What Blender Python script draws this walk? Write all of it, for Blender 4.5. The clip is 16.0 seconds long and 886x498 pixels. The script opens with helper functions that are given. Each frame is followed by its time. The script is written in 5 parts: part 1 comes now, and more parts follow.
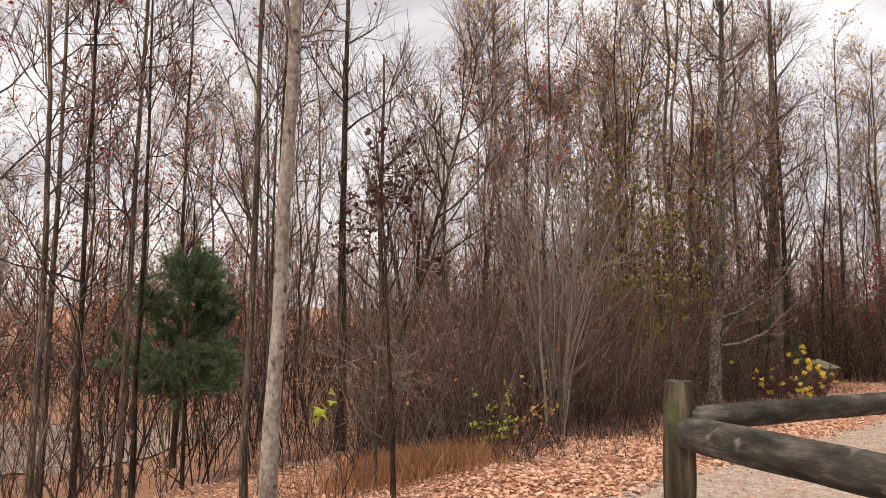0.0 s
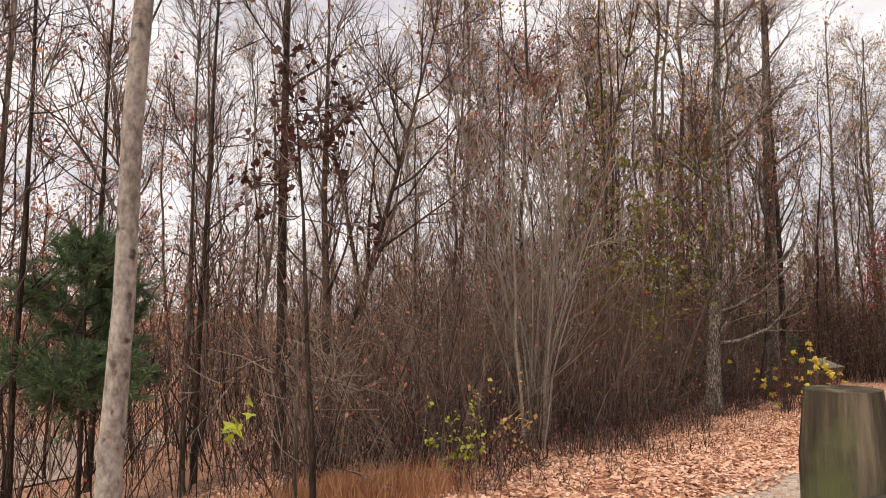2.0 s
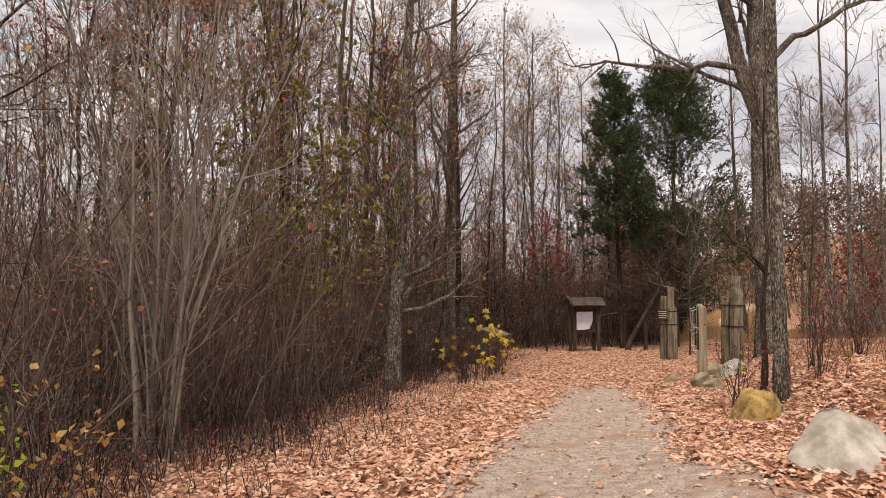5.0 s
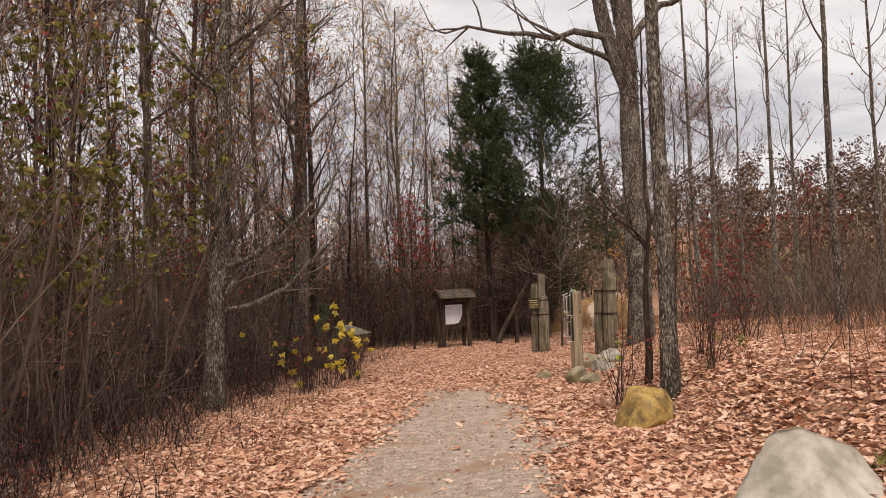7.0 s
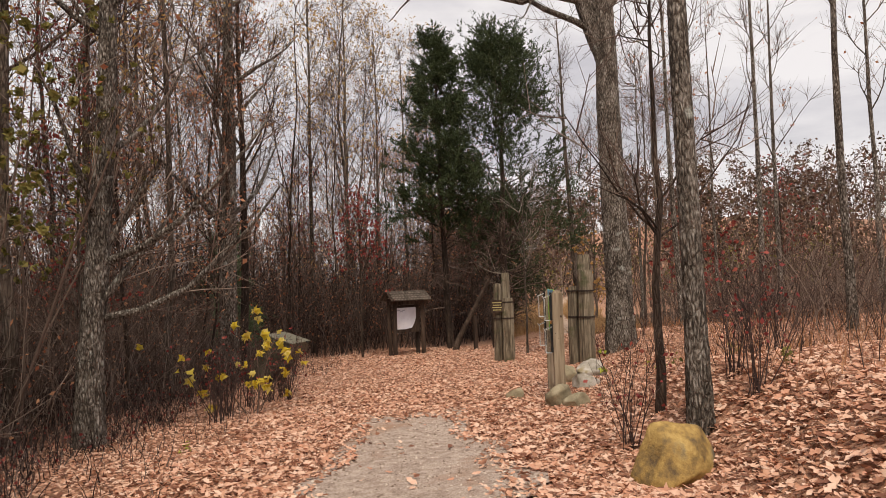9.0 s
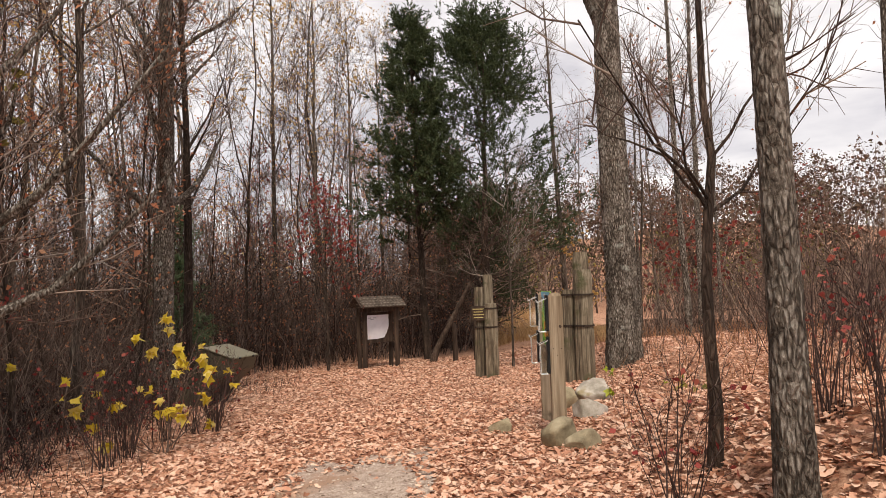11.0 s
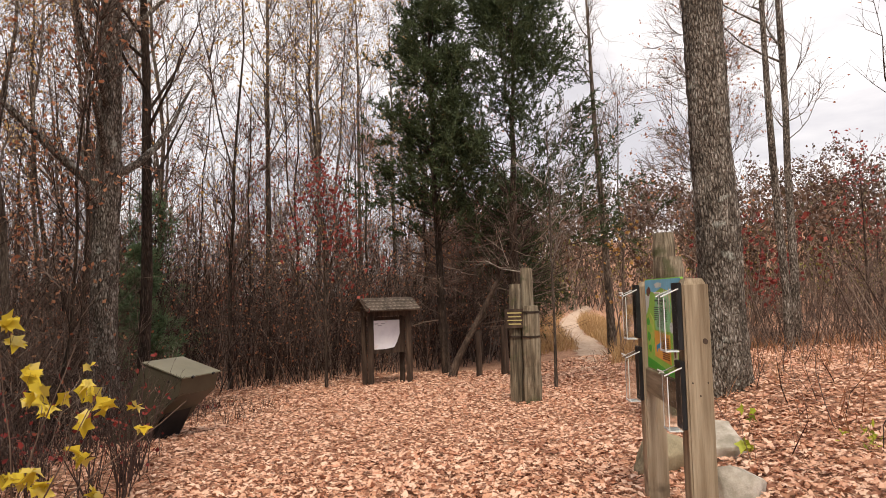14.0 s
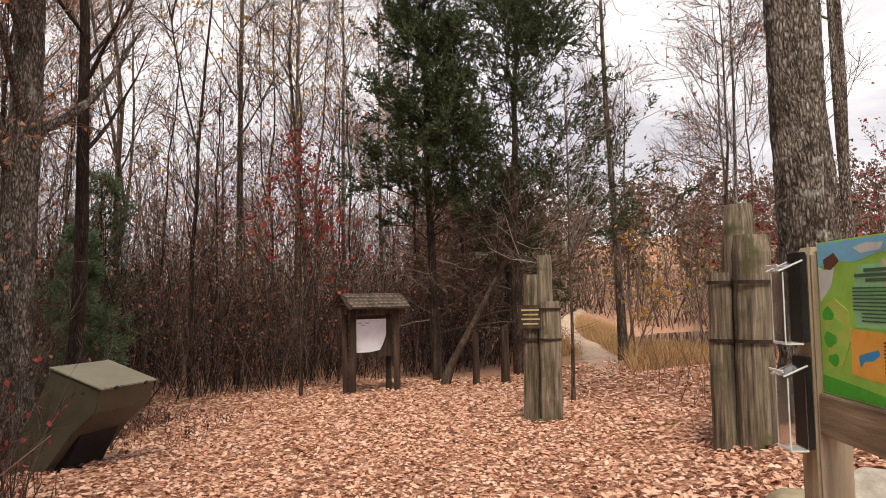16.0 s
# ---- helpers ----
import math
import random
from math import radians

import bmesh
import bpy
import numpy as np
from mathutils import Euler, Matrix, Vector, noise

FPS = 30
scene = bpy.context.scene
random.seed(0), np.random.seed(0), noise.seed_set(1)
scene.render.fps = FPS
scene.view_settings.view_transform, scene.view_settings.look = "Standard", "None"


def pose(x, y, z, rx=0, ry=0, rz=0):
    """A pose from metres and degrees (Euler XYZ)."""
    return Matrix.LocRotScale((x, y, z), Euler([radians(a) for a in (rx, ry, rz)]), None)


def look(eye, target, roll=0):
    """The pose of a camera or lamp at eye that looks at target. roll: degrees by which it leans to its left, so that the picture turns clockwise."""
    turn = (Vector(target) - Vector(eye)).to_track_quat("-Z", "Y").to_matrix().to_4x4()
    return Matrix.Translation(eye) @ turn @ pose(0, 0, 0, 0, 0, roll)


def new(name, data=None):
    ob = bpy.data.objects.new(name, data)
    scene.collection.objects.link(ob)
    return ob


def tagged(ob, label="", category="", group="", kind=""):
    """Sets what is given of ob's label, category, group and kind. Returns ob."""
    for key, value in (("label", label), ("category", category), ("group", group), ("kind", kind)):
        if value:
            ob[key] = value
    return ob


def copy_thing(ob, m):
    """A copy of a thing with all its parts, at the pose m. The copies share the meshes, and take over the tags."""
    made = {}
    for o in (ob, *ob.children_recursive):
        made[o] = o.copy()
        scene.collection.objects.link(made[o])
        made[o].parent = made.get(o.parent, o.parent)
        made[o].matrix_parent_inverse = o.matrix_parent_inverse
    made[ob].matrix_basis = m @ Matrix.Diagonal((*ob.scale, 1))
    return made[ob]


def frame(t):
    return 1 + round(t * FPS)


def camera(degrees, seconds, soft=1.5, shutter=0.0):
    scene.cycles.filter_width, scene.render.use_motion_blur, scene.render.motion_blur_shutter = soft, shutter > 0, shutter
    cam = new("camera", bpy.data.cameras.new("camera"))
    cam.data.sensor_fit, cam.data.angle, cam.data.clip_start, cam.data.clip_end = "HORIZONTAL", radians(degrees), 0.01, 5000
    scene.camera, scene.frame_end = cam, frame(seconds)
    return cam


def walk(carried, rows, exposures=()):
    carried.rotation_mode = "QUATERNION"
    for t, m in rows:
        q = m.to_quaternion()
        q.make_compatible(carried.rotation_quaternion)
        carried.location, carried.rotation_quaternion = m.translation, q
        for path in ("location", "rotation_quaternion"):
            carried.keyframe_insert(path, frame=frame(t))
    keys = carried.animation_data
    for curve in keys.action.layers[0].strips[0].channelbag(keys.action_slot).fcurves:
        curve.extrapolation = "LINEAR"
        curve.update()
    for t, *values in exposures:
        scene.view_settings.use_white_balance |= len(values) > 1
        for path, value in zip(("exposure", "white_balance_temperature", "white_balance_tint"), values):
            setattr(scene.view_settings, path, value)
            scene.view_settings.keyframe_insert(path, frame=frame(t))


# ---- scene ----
cam = camera(66.3, 16.0, soft=0.6)
PATH = [
    (0, (-0.052, -0.04, 1.593), (-0.049, 1.953, 1.751), 0.2),
    (0.5, (0.091, 0.532, 1.541), (0.128, 2.526, 1.7), 0.1),
    (1, (0.175, 1.113, 1.468), (0.229, 3.105, 1.631), -0.2),
    (1.5, (0.284, 1.659, 1.405), (0.349, 3.651, 1.572), -0.2),
    (2, (0.369, 2.191, 1.357), (0.427, 4.183, 1.526), -0.2),
    (2.5, (0.378, 2.71, 1.335), (0.439, 4.702, 1.507), -0.1),
    (3, (0.494, 3.203, 1.247), (0.608, 5.191, 1.428), -0.2),
    (3.5, (0.629, 3.564, 1.19), (0.845, 5.545, 1.365), -0.6),
    (4, (0.751, 4.07, 1.104), (1.176, 6.019, 1.239), -0.7),
    (4.5, (1.062, 4.501, 1.083), (1.766, 6.37, 1.185), 0.2),
    (5, (1.452, 4.933, 1.054), (2.377, 6.703, 1.156), 0.1),
    (5.2, (1.635, 5.106, 1.052), (2.632, 6.836, 1.153), -0.3),
    (7.3, (3.497, 7.019, 0.841), (4.738, 8.585, 0.936), -1.7),
    (7.5, (3.67, 7.246, 0.828), (4.918, 8.806, 0.927), -1.7),
    (8, (4.016, 7.75, 0.817), (5.29, 9.288, 0.916), -1.5),
    (8.5, (4.434, 8.203, 0.833), (5.744, 9.712, 0.925), -1.5),
    (9, (4.87, 8.691, 0.787), (6.207, 10.176, 0.881), -1.8),
    (9.5, (5.378, 9.097, 0.745), (6.735, 10.563, 0.843), -1.9),
    (12, (7.555, 11.341, 0.634), (8.929, 12.79, 0.752), -1.9),
    (12.5, (7.986, 11.818, 0.594), (9.35, 13.275, 0.718), -1.8),
    (13, (8.375, 12.307, 0.585), (9.73, 13.774, 0.705), -1.8),
    (13.5, (8.822, 12.742, 0.578), (10.169, 14.214, 0.702), -1.5),
    (14, (9.162, 13.24, 0.52), (10.5, 14.72, 0.653), -1.5),
    (14.5, (9.49, 13.689, 0.469), (10.824, 15.174, 0.603), -1.4),
    (15, (9.851, 14.147, 0.442), (11.192, 15.625, 0.572), -1.3),
    (15.5, (10.178, 14.63, 0.423), (11.528, 16.099, 0.555), -1.1),
    (16, (10.561, 15.112, 0.366), (11.931, 16.562, 0.506), -0.8),
]
walk(cam, [(t, look(eye, target, roll)) for t, eye, target, roll in PATH], [(0, 0.55, 6950, 10), (2, 0.62, 6950, 10), (3.5, 0.56, 6950, 10), (5, 0.46, 6950, 10), (7.5, 0.32, 6950, 10), (9, 0.34, 6950, 10), (12, 0.64, 6950, 10), (16, 0.66, 6950, 10)])

# ---- sky and sun: bright overcast afternoon ----
SUN_EL, SUN_AZ = 58.0, 224.0
world = bpy.data.worlds.new("overcast_sky")
scene.world = world
world.use_nodes = True
wt = world.node_tree
wt.nodes.clear()


def wnode(kind, **vals):
    n = wt.nodes.new(kind)
    for k, v in vals.items():
        n.inputs[k].default_value = v
    return n


sky = wt.nodes.new("ShaderNodeTexSky")
sky.sky_type = "NISHITA"
sky.sun_disc = False
sky.sun_elevation, sky.sun_rotation = radians(SUN_EL), radians(SUN_AZ)
bg_sky = wnode("ShaderNodeBackground", Strength=0.014)
wt.links.new(sky.outputs[0], bg_sky.inputs[0])
wco = wt.nodes.new("ShaderNodeTexCoord")
wmap = wnode("ShaderNodeMapping", Scale=(1.0, 1.0, 3.2))
wt.links.new(wco.outputs["Generated"], wmap.inputs[0])
wn = wnode("ShaderNodeTexNoise", Scale=2.6, Detail=7.0, Roughness=0.55, Distortion=0.4)
wt.links.new(wmap.outputs[0], wn.inputs[0])
wr = wt.nodes.new("ShaderNodeValToRGB")
wr.color_ramp.elements[0].position, wr.color_ramp.elements[0].color = 0.36, (0.66, 0.64, 0.70, 1)
wr.color_ramp.elements[1].position, wr.color_ramp.elements[1].color = 0.54, (1.0, 0.97, 1.0, 1)
wt.links.new(wn.outputs[0], wr.inputs[0])
bg_cloud = wnode("ShaderNodeBackground", Strength=0.66)
wt.links.new(wr.outputs[0], bg_cloud.inputs[0])
wadd = wt.nodes.new("ShaderNodeAddShader")
wt.links.new(bg_sky.outputs[0], wadd.inputs[0])
wt.links.new(bg_cloud.outputs[0], wadd.inputs[1])
wout = wt.nodes.new("ShaderNodeOutputWorld")
wt.links.new(wadd.outputs[0], wout.inputs[0])

sun = new("sun", bpy.data.lights.new("sun", "SUN"))
sun.data.energy, sun.data.angle, sun.data.color = 2.3, radians(18), (1.0, 0.90, 0.78)
sun.matrix_world = look((0, 0, 30), Vector((0, 0, 30)) - Vector((
    math.cos(radians(SUN_EL)) * math.sin(radians(SUN_AZ)), math.cos(radians(SUN_EL)) * math.cos(radians(SUN_AZ)), math.sin(radians(SUN_EL)))))

# ---- materials ----


def material(name, colours, scale=4.0, detail=6.0, rough=0.85, bump=0.3, bump_scale=None, stretch=(1, 1, 1), island=0.0,
             obj_random=0.0, spec=0.25, spots=None, metal=0.0, translucent=0.0, plates=0.0):
    """Noise between colours, at two scales, with bump; island: strength of the per-piece brightness change."""
    m = bpy.data.materials.new(name)
    m.use_nodes = True
    nt = m.node_tree
    p = nt.nodes["Principled BSDF"]
    p.inputs["Roughness"].default_value = rough
    p.inputs["Specular IOR Level"].default_value = spec
    p.inputs["Metallic"].default_value = metal

    def node(kind, **vals):
        n = nt.nodes.new(kind)
        for k, v in vals.items():
            n.inputs[k].default_value = v
        return n
    co = node("ShaderNodeTexCoord")
    mp = node("ShaderNodeMapping", Scale=stretch)
    nt.links.new(co.outputs["Object"], mp.inputs[0])
    n1 = node("ShaderNodeTexNoise", Scale=scale, Detail=detail, Roughness=0.62)
    n2 = node("ShaderNodeTexNoise", Scale=scale * 0.17, Detail=3.0)
    for n in (n1, n2):
        nt.links.new(mp.outputs[0], n.inputs["Vector"])
    mix = node("ShaderNodeMath")
    mix.operation = "MULTIPLY_ADD"
    mix.inputs[1].default_value = 0.65
    half = node("ShaderNodeMath")
    half.operation = "MULTIPLY"
    half.inputs[1].default_value = 0.35
    nt.links.new(n2.outputs[0], half.inputs[0])
    nt.links.new(n1.outputs[0], mix.inputs[0])
    nt.links.new(half.outputs[0], mix.inputs[2])
    value = mix.outputs[0]
    crack = None
    if plates:
        warp = node("ShaderNodeTexNoise", Scale=plates * 0.7, Detail=4.0)
        nt.links.new(mp.outputs[0], warp.inputs["Vector"])
        push = node("ShaderNodeVectorMath")
        push.operation = "MULTIPLY_ADD"
        push.inputs[1].default_value = (1.1 / plates,) * 3
        nt.links.new(warp.outputs["Color"], push.inputs[0])
        nt.links.new(mp.outputs[0], push.inputs[2])
        vor = node("ShaderNodeTexVoronoi", Scale=plates)
        vor.feature = "DISTANCE_TO_EDGE"
        nt.links.new(push.outputs[0], vor.inputs["Vector"])
        crack = node("ShaderNodeMapRange")
        crack.inputs["From Max"].default_value = 0.34
        nt.links.new(vor.outputs["Distance"], crack.inputs[0])
        rise = node("ShaderNodeMath")
        rise.operation = "MULTIPLY_ADD"
        rise.inputs[1].default_value = 0.13
        nt.links.new(crack.outputs[0], rise.inputs[0])
        low = node("ShaderNodeMath")
        low.operation = "SUBTRACT"
        low.inputs[1].default_value = 0.085
        nt.links.new(value, low.inputs[0])
        nt.links.new(low.outputs[0], rise.inputs[2])
        value = rise.outputs[0]
    if island:
        geo = node("ShaderNodeNewGeometry")
        isl = node("ShaderNodeMath")
        isl.operation = "MULTIPLY_ADD"
        isl.inputs[1].default_value = island
        off = node("ShaderNodeMath")
        off.operation = "SUBTRACT"
        off.inputs[1].default_value = island * 0.5
        nt.links.new(geo.outputs["Random Per Island"], isl.inputs[0])
        nt.links.new(value, isl.inputs[2])
        nt.links.new(isl.outputs[0], off.inputs[0])
        value = off.outputs[0]
    ramp = node("ShaderNodeValToRGB")
    els = ramp.color_ramp.elements
    lo, hi = (0.38, 0.62) if not island else (0.08, 0.92)
    for i, c in enumerate(colours):
        pos = lo + (hi - lo) * i / max(1, len(colours) - 1)
        e = els[i] if i < 2 else els.new(pos)
        e.position, e.color = pos, (*c, 1)
    nt.links.new(value, ramp.inputs[0])
    colour = ramp.outputs[0]
    if obj_random:
        oi = node("ShaderNodeObjectInfo")
        hs = node("ShaderNodeHueSaturation")
        mr = node("ShaderNodeMapRange")
        mr.inputs["To Min"].default_value, mr.inputs["To Max"].default_value = 1 - obj_random, 1 + obj_random
        nt.links.new(oi.outputs["Random"], mr.inputs[0])
        nt.links.new(mr.outputs[0], hs.inputs["Value"])
        nt.links.new(colour, hs.inputs["Color"])
        colour = hs.outputs[0]
    if spots:
        v = node("ShaderNodeTexNoise", Scale=spots[1], Detail=4.0)
        nt.links.new(co.outputs["Object"], v.inputs["Vector"])
        sr = node("ShaderNodeValToRGB")
        sr.color_ramp.elements[0].position, sr.color_ramp.elements[1].position = spots[2], spots[2] + 0.1
        nt.links.new(v.outputs[0], sr.inputs[0])
        mc = node("ShaderNodeMixRGB")
        mc.inputs[2].default_value = (*spots[0], 1)
        nt.links.new(sr.outputs[0], mc.inputs[0])
        nt.links.new(colour, mc.inputs[1])
        colour = mc.outputs[0]
    nt.links.new(colour, p.inputs["Base Color"])
    if bump:
        nb = node("ShaderNodeTexNoise", Scale=bump_scale or scale * 2, Detail=8.0, Roughness=0.7)
        nt.links.new(mp.outputs[0], nb.inputs["Vector"])
        b = node("ShaderNodeBump", Strength=bump, Distance=0.02)
        lift = nb.outputs[0]
        if crack:
            deep = node("ShaderNodeMath")
            deep.operation = "MULTIPLY_ADD"
            deep.inputs[1].default_value = 1.3
            nt.links.new(crack.outputs[0], deep.inputs[0])
            nt.links.new(nb.outputs[0], deep.inputs[2])
            lift = deep.outputs[0]
        nt.links.new(lift, b.inputs["Height"])
        nt.links.new(b.outputs[0], p.inputs["Normal"])
    if translucent:
        tr = node("ShaderNodeBsdfTranslucent")
        nt.links.new(colour, tr.inputs[0])
        ms = node("ShaderNodeMixShader")
        ms.inputs[0].default_value = translucent
        nt.links.new(p.outputs[0], ms.inputs[1])
        nt.links.new(tr.outputs[0], ms.inputs[2])
        nt.links.new(ms.outputs[0], nt.nodes["Material Output"].inputs[0])
    return m


M_BARK = material("grey_bark", [(0.06, 0.045, 0.035), (0.15, 0.118, 0.094), (0.30, 0.25, 0.205)], 9, bump=0.9, bump_scale=14, stretch=(1, 1, 0.2), obj_random=0.25, plates=22)
M_BARK_DARK = material("dark_bark", [(0.03, 0.02, 0.015), (0.07, 0.048, 0.036), (0.145, 0.105, 0.08)], 9, bump=0.9, bump_scale=14, stretch=(1, 1, 0.22), obj_random=0.25, plates=24)
M_BARK_OAK = material("furrowed_oak_bark", [(0.05, 0.04, 0.032), (0.135, 0.112, 0.092), (0.25, 0.22, 0.19), (0.42, 0.385, 0.345)], 40, bump=1.0, bump_scale=50, stretch=(1, 1, 0.34), spots=((0.40, 0.41, 0.37), 5.0, 0.64), plates=26)
M_BARK_POPLAR = material("pale_poplar_bark", [(0.15, 0.128, 0.11), (0.29, 0.255, 0.225), (0.44, 0.40, 0.36)], 22, bump=0.9, bump_scale=26, stretch=(1, 1, 0.6), spots=((0.07, 0.055, 0.045), 9.0, 0.61))
M_TWIG = material("brown_twigs", [(0.042, 0.025, 0.02), (0.098, 0.064, 0.05), (0.18, 0.128, 0.102), (0.32, 0.255, 0.21)], 2, bump=0, island=0.8, obj_random=0.2)
M_TWIG_PALE = material("pale_grey_stems", [(0.10, 0.08, 0.066), (0.22, 0.185, 0.155), (0.38, 0.33, 0.285)], 5, bump=0.3, island=0.6)
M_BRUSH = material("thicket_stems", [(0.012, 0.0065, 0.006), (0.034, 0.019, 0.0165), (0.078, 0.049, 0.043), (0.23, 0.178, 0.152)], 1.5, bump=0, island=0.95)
M_LITTER = material("leaf_litter_ground", [(0.17, 0.082, 0.052), (0.33, 0.17, 0.108), (0.50, 0.30, 0.205), (0.30, 0.15, 0.097)], 20, 8, bump=1.0, bump_scale=30, spots=((0.13, 0.095, 0.062), 0.5, 0.66))
M_LEAF = material("fallen_leaves", [(0.20, 0.084, 0.052), (0.50, 0.255, 0.158), (0.70, 0.425, 0.30), (0.80, 0.57, 0.44), (0.58, 0.295, 0.195)], 6, bump=0.2, island=0.95, rough=0.65, spec=0.3, translucent=0.15)
M_GRAVEL = material("pale_gravel", [(0.25, 0.18, 0.142), (0.43, 0.335, 0.28), (0.60, 0.50, 0.43)], 55, 8, bump=0.9, bump_scale=70, spots=((0.38, 0.245, 0.175), 1.1, 0.58))
M_PEBBLE = material("gravel_stones", [(0.16, 0.11, 0.08), (0.38, 0.30, 0.24), (0.64, 0.55, 0.47)], 10, island=0.9, bump=0.2)
M_SAND = material("sandy_track", [(0.35, 0.245, 0.18), (0.45, 0.335, 0.255), (0.52, 0.40, 0.315)], 8, bump=0.5)
M_LEAF_RUSSET = material("russet_leaves", [(0.30, 0.095, 0.055), (0.50, 0.21, 0.115), (0.60, 0.33, 0.19)], 3, bump=0, island=0.8, translucent=0.5, rough=0.6)
M_LEAF_RED = material("dull_red_leaves", [(0.16, 0.025, 0.025), (0.28, 0.05, 0.045), (0.36, 0.10, 0.07)], 3, bump=0, island=0.8, translucent=0.3, rough=0.6)
M_LEAF_GOLD = material("golden_leaves", [(0.40, 0.20, 0.06), (0.58, 0.36, 0.12), (0.68, 0.48, 0.22)], 3, bump=0, island=0.8, translucent=0.5, rough=0.6)
M_LEAF_YELLOW = material("bright_yellow_leaves", [(0.55, 0.40, 0.03), (0.70, 0.55, 0.06), (0.72, 0.60, 0.22)], 3, bump=0, island=0.8, translucent=0.35, rough=0.5)
M_LEAF_GREEN = material("yellow_green_leaves", [(0.22, 0.28, 0.04), (0.40, 0.46, 0.05), (0.52, 0.55, 0.10)], 3, bump=0, island=0.8, translucent=0.35, rough=0.5)
M_LEAF_DARK = material("withered_dark_leaves", [(0.030, 0.016, 0.014), (0.07, 0.032, 0.025), (0.11, 0.05, 0.038)], 3, bump=0, island=0.8, rough=0.7)
M_OLIVE = material("olive_leaves", [(0.10, 0.10, 0.03), (0.19, 0.175, 0.05), (0.29, 0.24, 0.08)], 3, bump=0, island=0.8, translucent=0.25)
M_CEDAR = material("cedar_foliage", [(0.022, 0.032, 0.014), (0.05, 0.07, 0.03), (0.095, 0.12, 0.052)], 1.2, bump=0, island=0.7, rough=0.7, translucent=0.12)
M_PINE = material("pine_needles", [(0.06, 0.10, 0.055), (0.12, 0.185, 0.095), (0.20, 0.27, 0.145)], 1.5, bump=0, island=0.7, rough=0.6, translucent=0.2)
M_GRASS = material("dry_grass", [(0.30, 0.17, 0.085), (0.46, 0.29, 0.14), (0.55, 0.39, 0.21)], 1.0, bump=0, island=0.7, translucent=0.2)
M_GRASS_RED = material("rust_grass", [(0.22, 0.10, 0.055), (0.37, 0.18, 0.095), (0.46, 0.26, 0.14)], 1.0, bump=0, island=0.7, translucent=0.2)
M_HILL = material("wooded_hill_leaves", [(0.06, 0.042, 0.031), (0.11, 0.07, 0.05), (0.165, 0.082, 0.055), (0.095, 0.08, 0.045)], 0.10, bump=0, island=0.8)
M_WOOD = material("weathered_timber", [(0.045, 0.036, 0.026), (0.155, 0.125, 0.088), (0.31, 0.265, 0.195)], 30, bump=1.0, bump_scale=44, stretch=(1, 1, 0.05), spots=((0.085, 0.088, 0.045), 2.6, 0.56))
M_WOOD_NEW = material("tan_planed_timber", [(0.16, 0.115, 0.074), (0.30, 0.235, 0.162), (0.43, 0.355, 0.26)], 18, bump=0.5, bump_scale=30, stretch=(1, 1, 0.05), spots=((0.15, 0.115, 0.08), 3.0, 0.66))
M_WOOD_RAIL = material("knotty_rail_timber", [(0.12, 0.085, 0.052), (0.26, 0.20, 0.135), (0.40, 0.325, 0.235)], 14, bump=0.5, bump_scale=24, stretch=(0.10, 1, 1))
M_WOOD_GREEN = material("mossy_post_timber", [(0.012, 0.009, 0.006), (0.062, 0.05, 0.032), (0.20, 0.165, 0.115)], 18, bump=1.0, bump_scale=18, stretch=(1, 1, 0.08), spots=((0.10, 0.115, 0.05), 3.0, 0.55))
M_LOG = material("dark_weathered_log", [(0.016, 0.014, 0.012), (0.05, 0.044, 0.038), (0.14, 0.126, 0.112)], 14, bump=0.8, bump_scale=14, stretch=(0.35, 0.35, 1.4), spots=((0.24, 0.22, 0.20), 6.0, 0.62))
M_KIOSK = material("dark_brown_timber", [(0.022, 0.014, 0.010), (0.052, 0.034, 0.025), (0.10, 0.068, 0.05)], 9, bump=0.5, stretch=(1, 1, 0.1))
M_SHINGLE = material("mossy_shingles", [(0.038, 0.03, 0.024), (0.085, 0.066, 0.054), (0.155, 0.13, 0.108)], 12, bump=0.7, obj_random=0.3, spots=((0.20, 0.185, 0.15), 6.0, 0.64))
M_PAPER = material("faded_paper", [(0.68, 0.68, 0.74), (0.76, 0.76, 0.82), (0.80, 0.80, 0.84)], 3, bump=0.1, rough=0.6, spots=((0.68, 0.52, 0.42), 2.0, 0.63))
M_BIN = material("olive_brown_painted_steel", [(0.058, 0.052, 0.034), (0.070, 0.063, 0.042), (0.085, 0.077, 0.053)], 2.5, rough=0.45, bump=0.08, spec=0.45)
# the bin's paint again, lightened: skylight on the lid is in the colour
M_BIN_TOP = material("bin_lid_lit_tone", [(0.16, 0.15, 0.105), (0.20, 0.185, 0.13), (0.23, 0.215, 0.155)], 2.5, rough=0.5, bump=0.08, spec=0.4)
M_BLACK = material("black_plastic", [(0.012, 0.012, 0.013), (0.022, 0.022, 0.024)], 6, rough=0.5, bump=0.1)
M_STEEL = material("rusty_band", [(0.03, 0.022, 0.018), (0.07, 0.05, 0.038)], 15, rough=0.6, bump=0.4, metal=0.4)
M_ROCK_Y = material("ochre_lichened_boulder", [(0.13, 0.09, 0.05), (0.36, 0.235, 0.08), (0.56, 0.40, 0.15)], 7, bump=1.0, bump_scale=14, spots=((0.15, 0.125, 0.085), 3.4, 0.56))
M_ROCK_W = material("pale_boulder", [(0.27, 0.245, 0.20), (0.44, 0.40, 0.35), (0.58, 0.55, 0.51)], 5, bump=0.8, bump_scale=10, spots=((0.30, 0.25, 0.15), 3.0, 0.60))
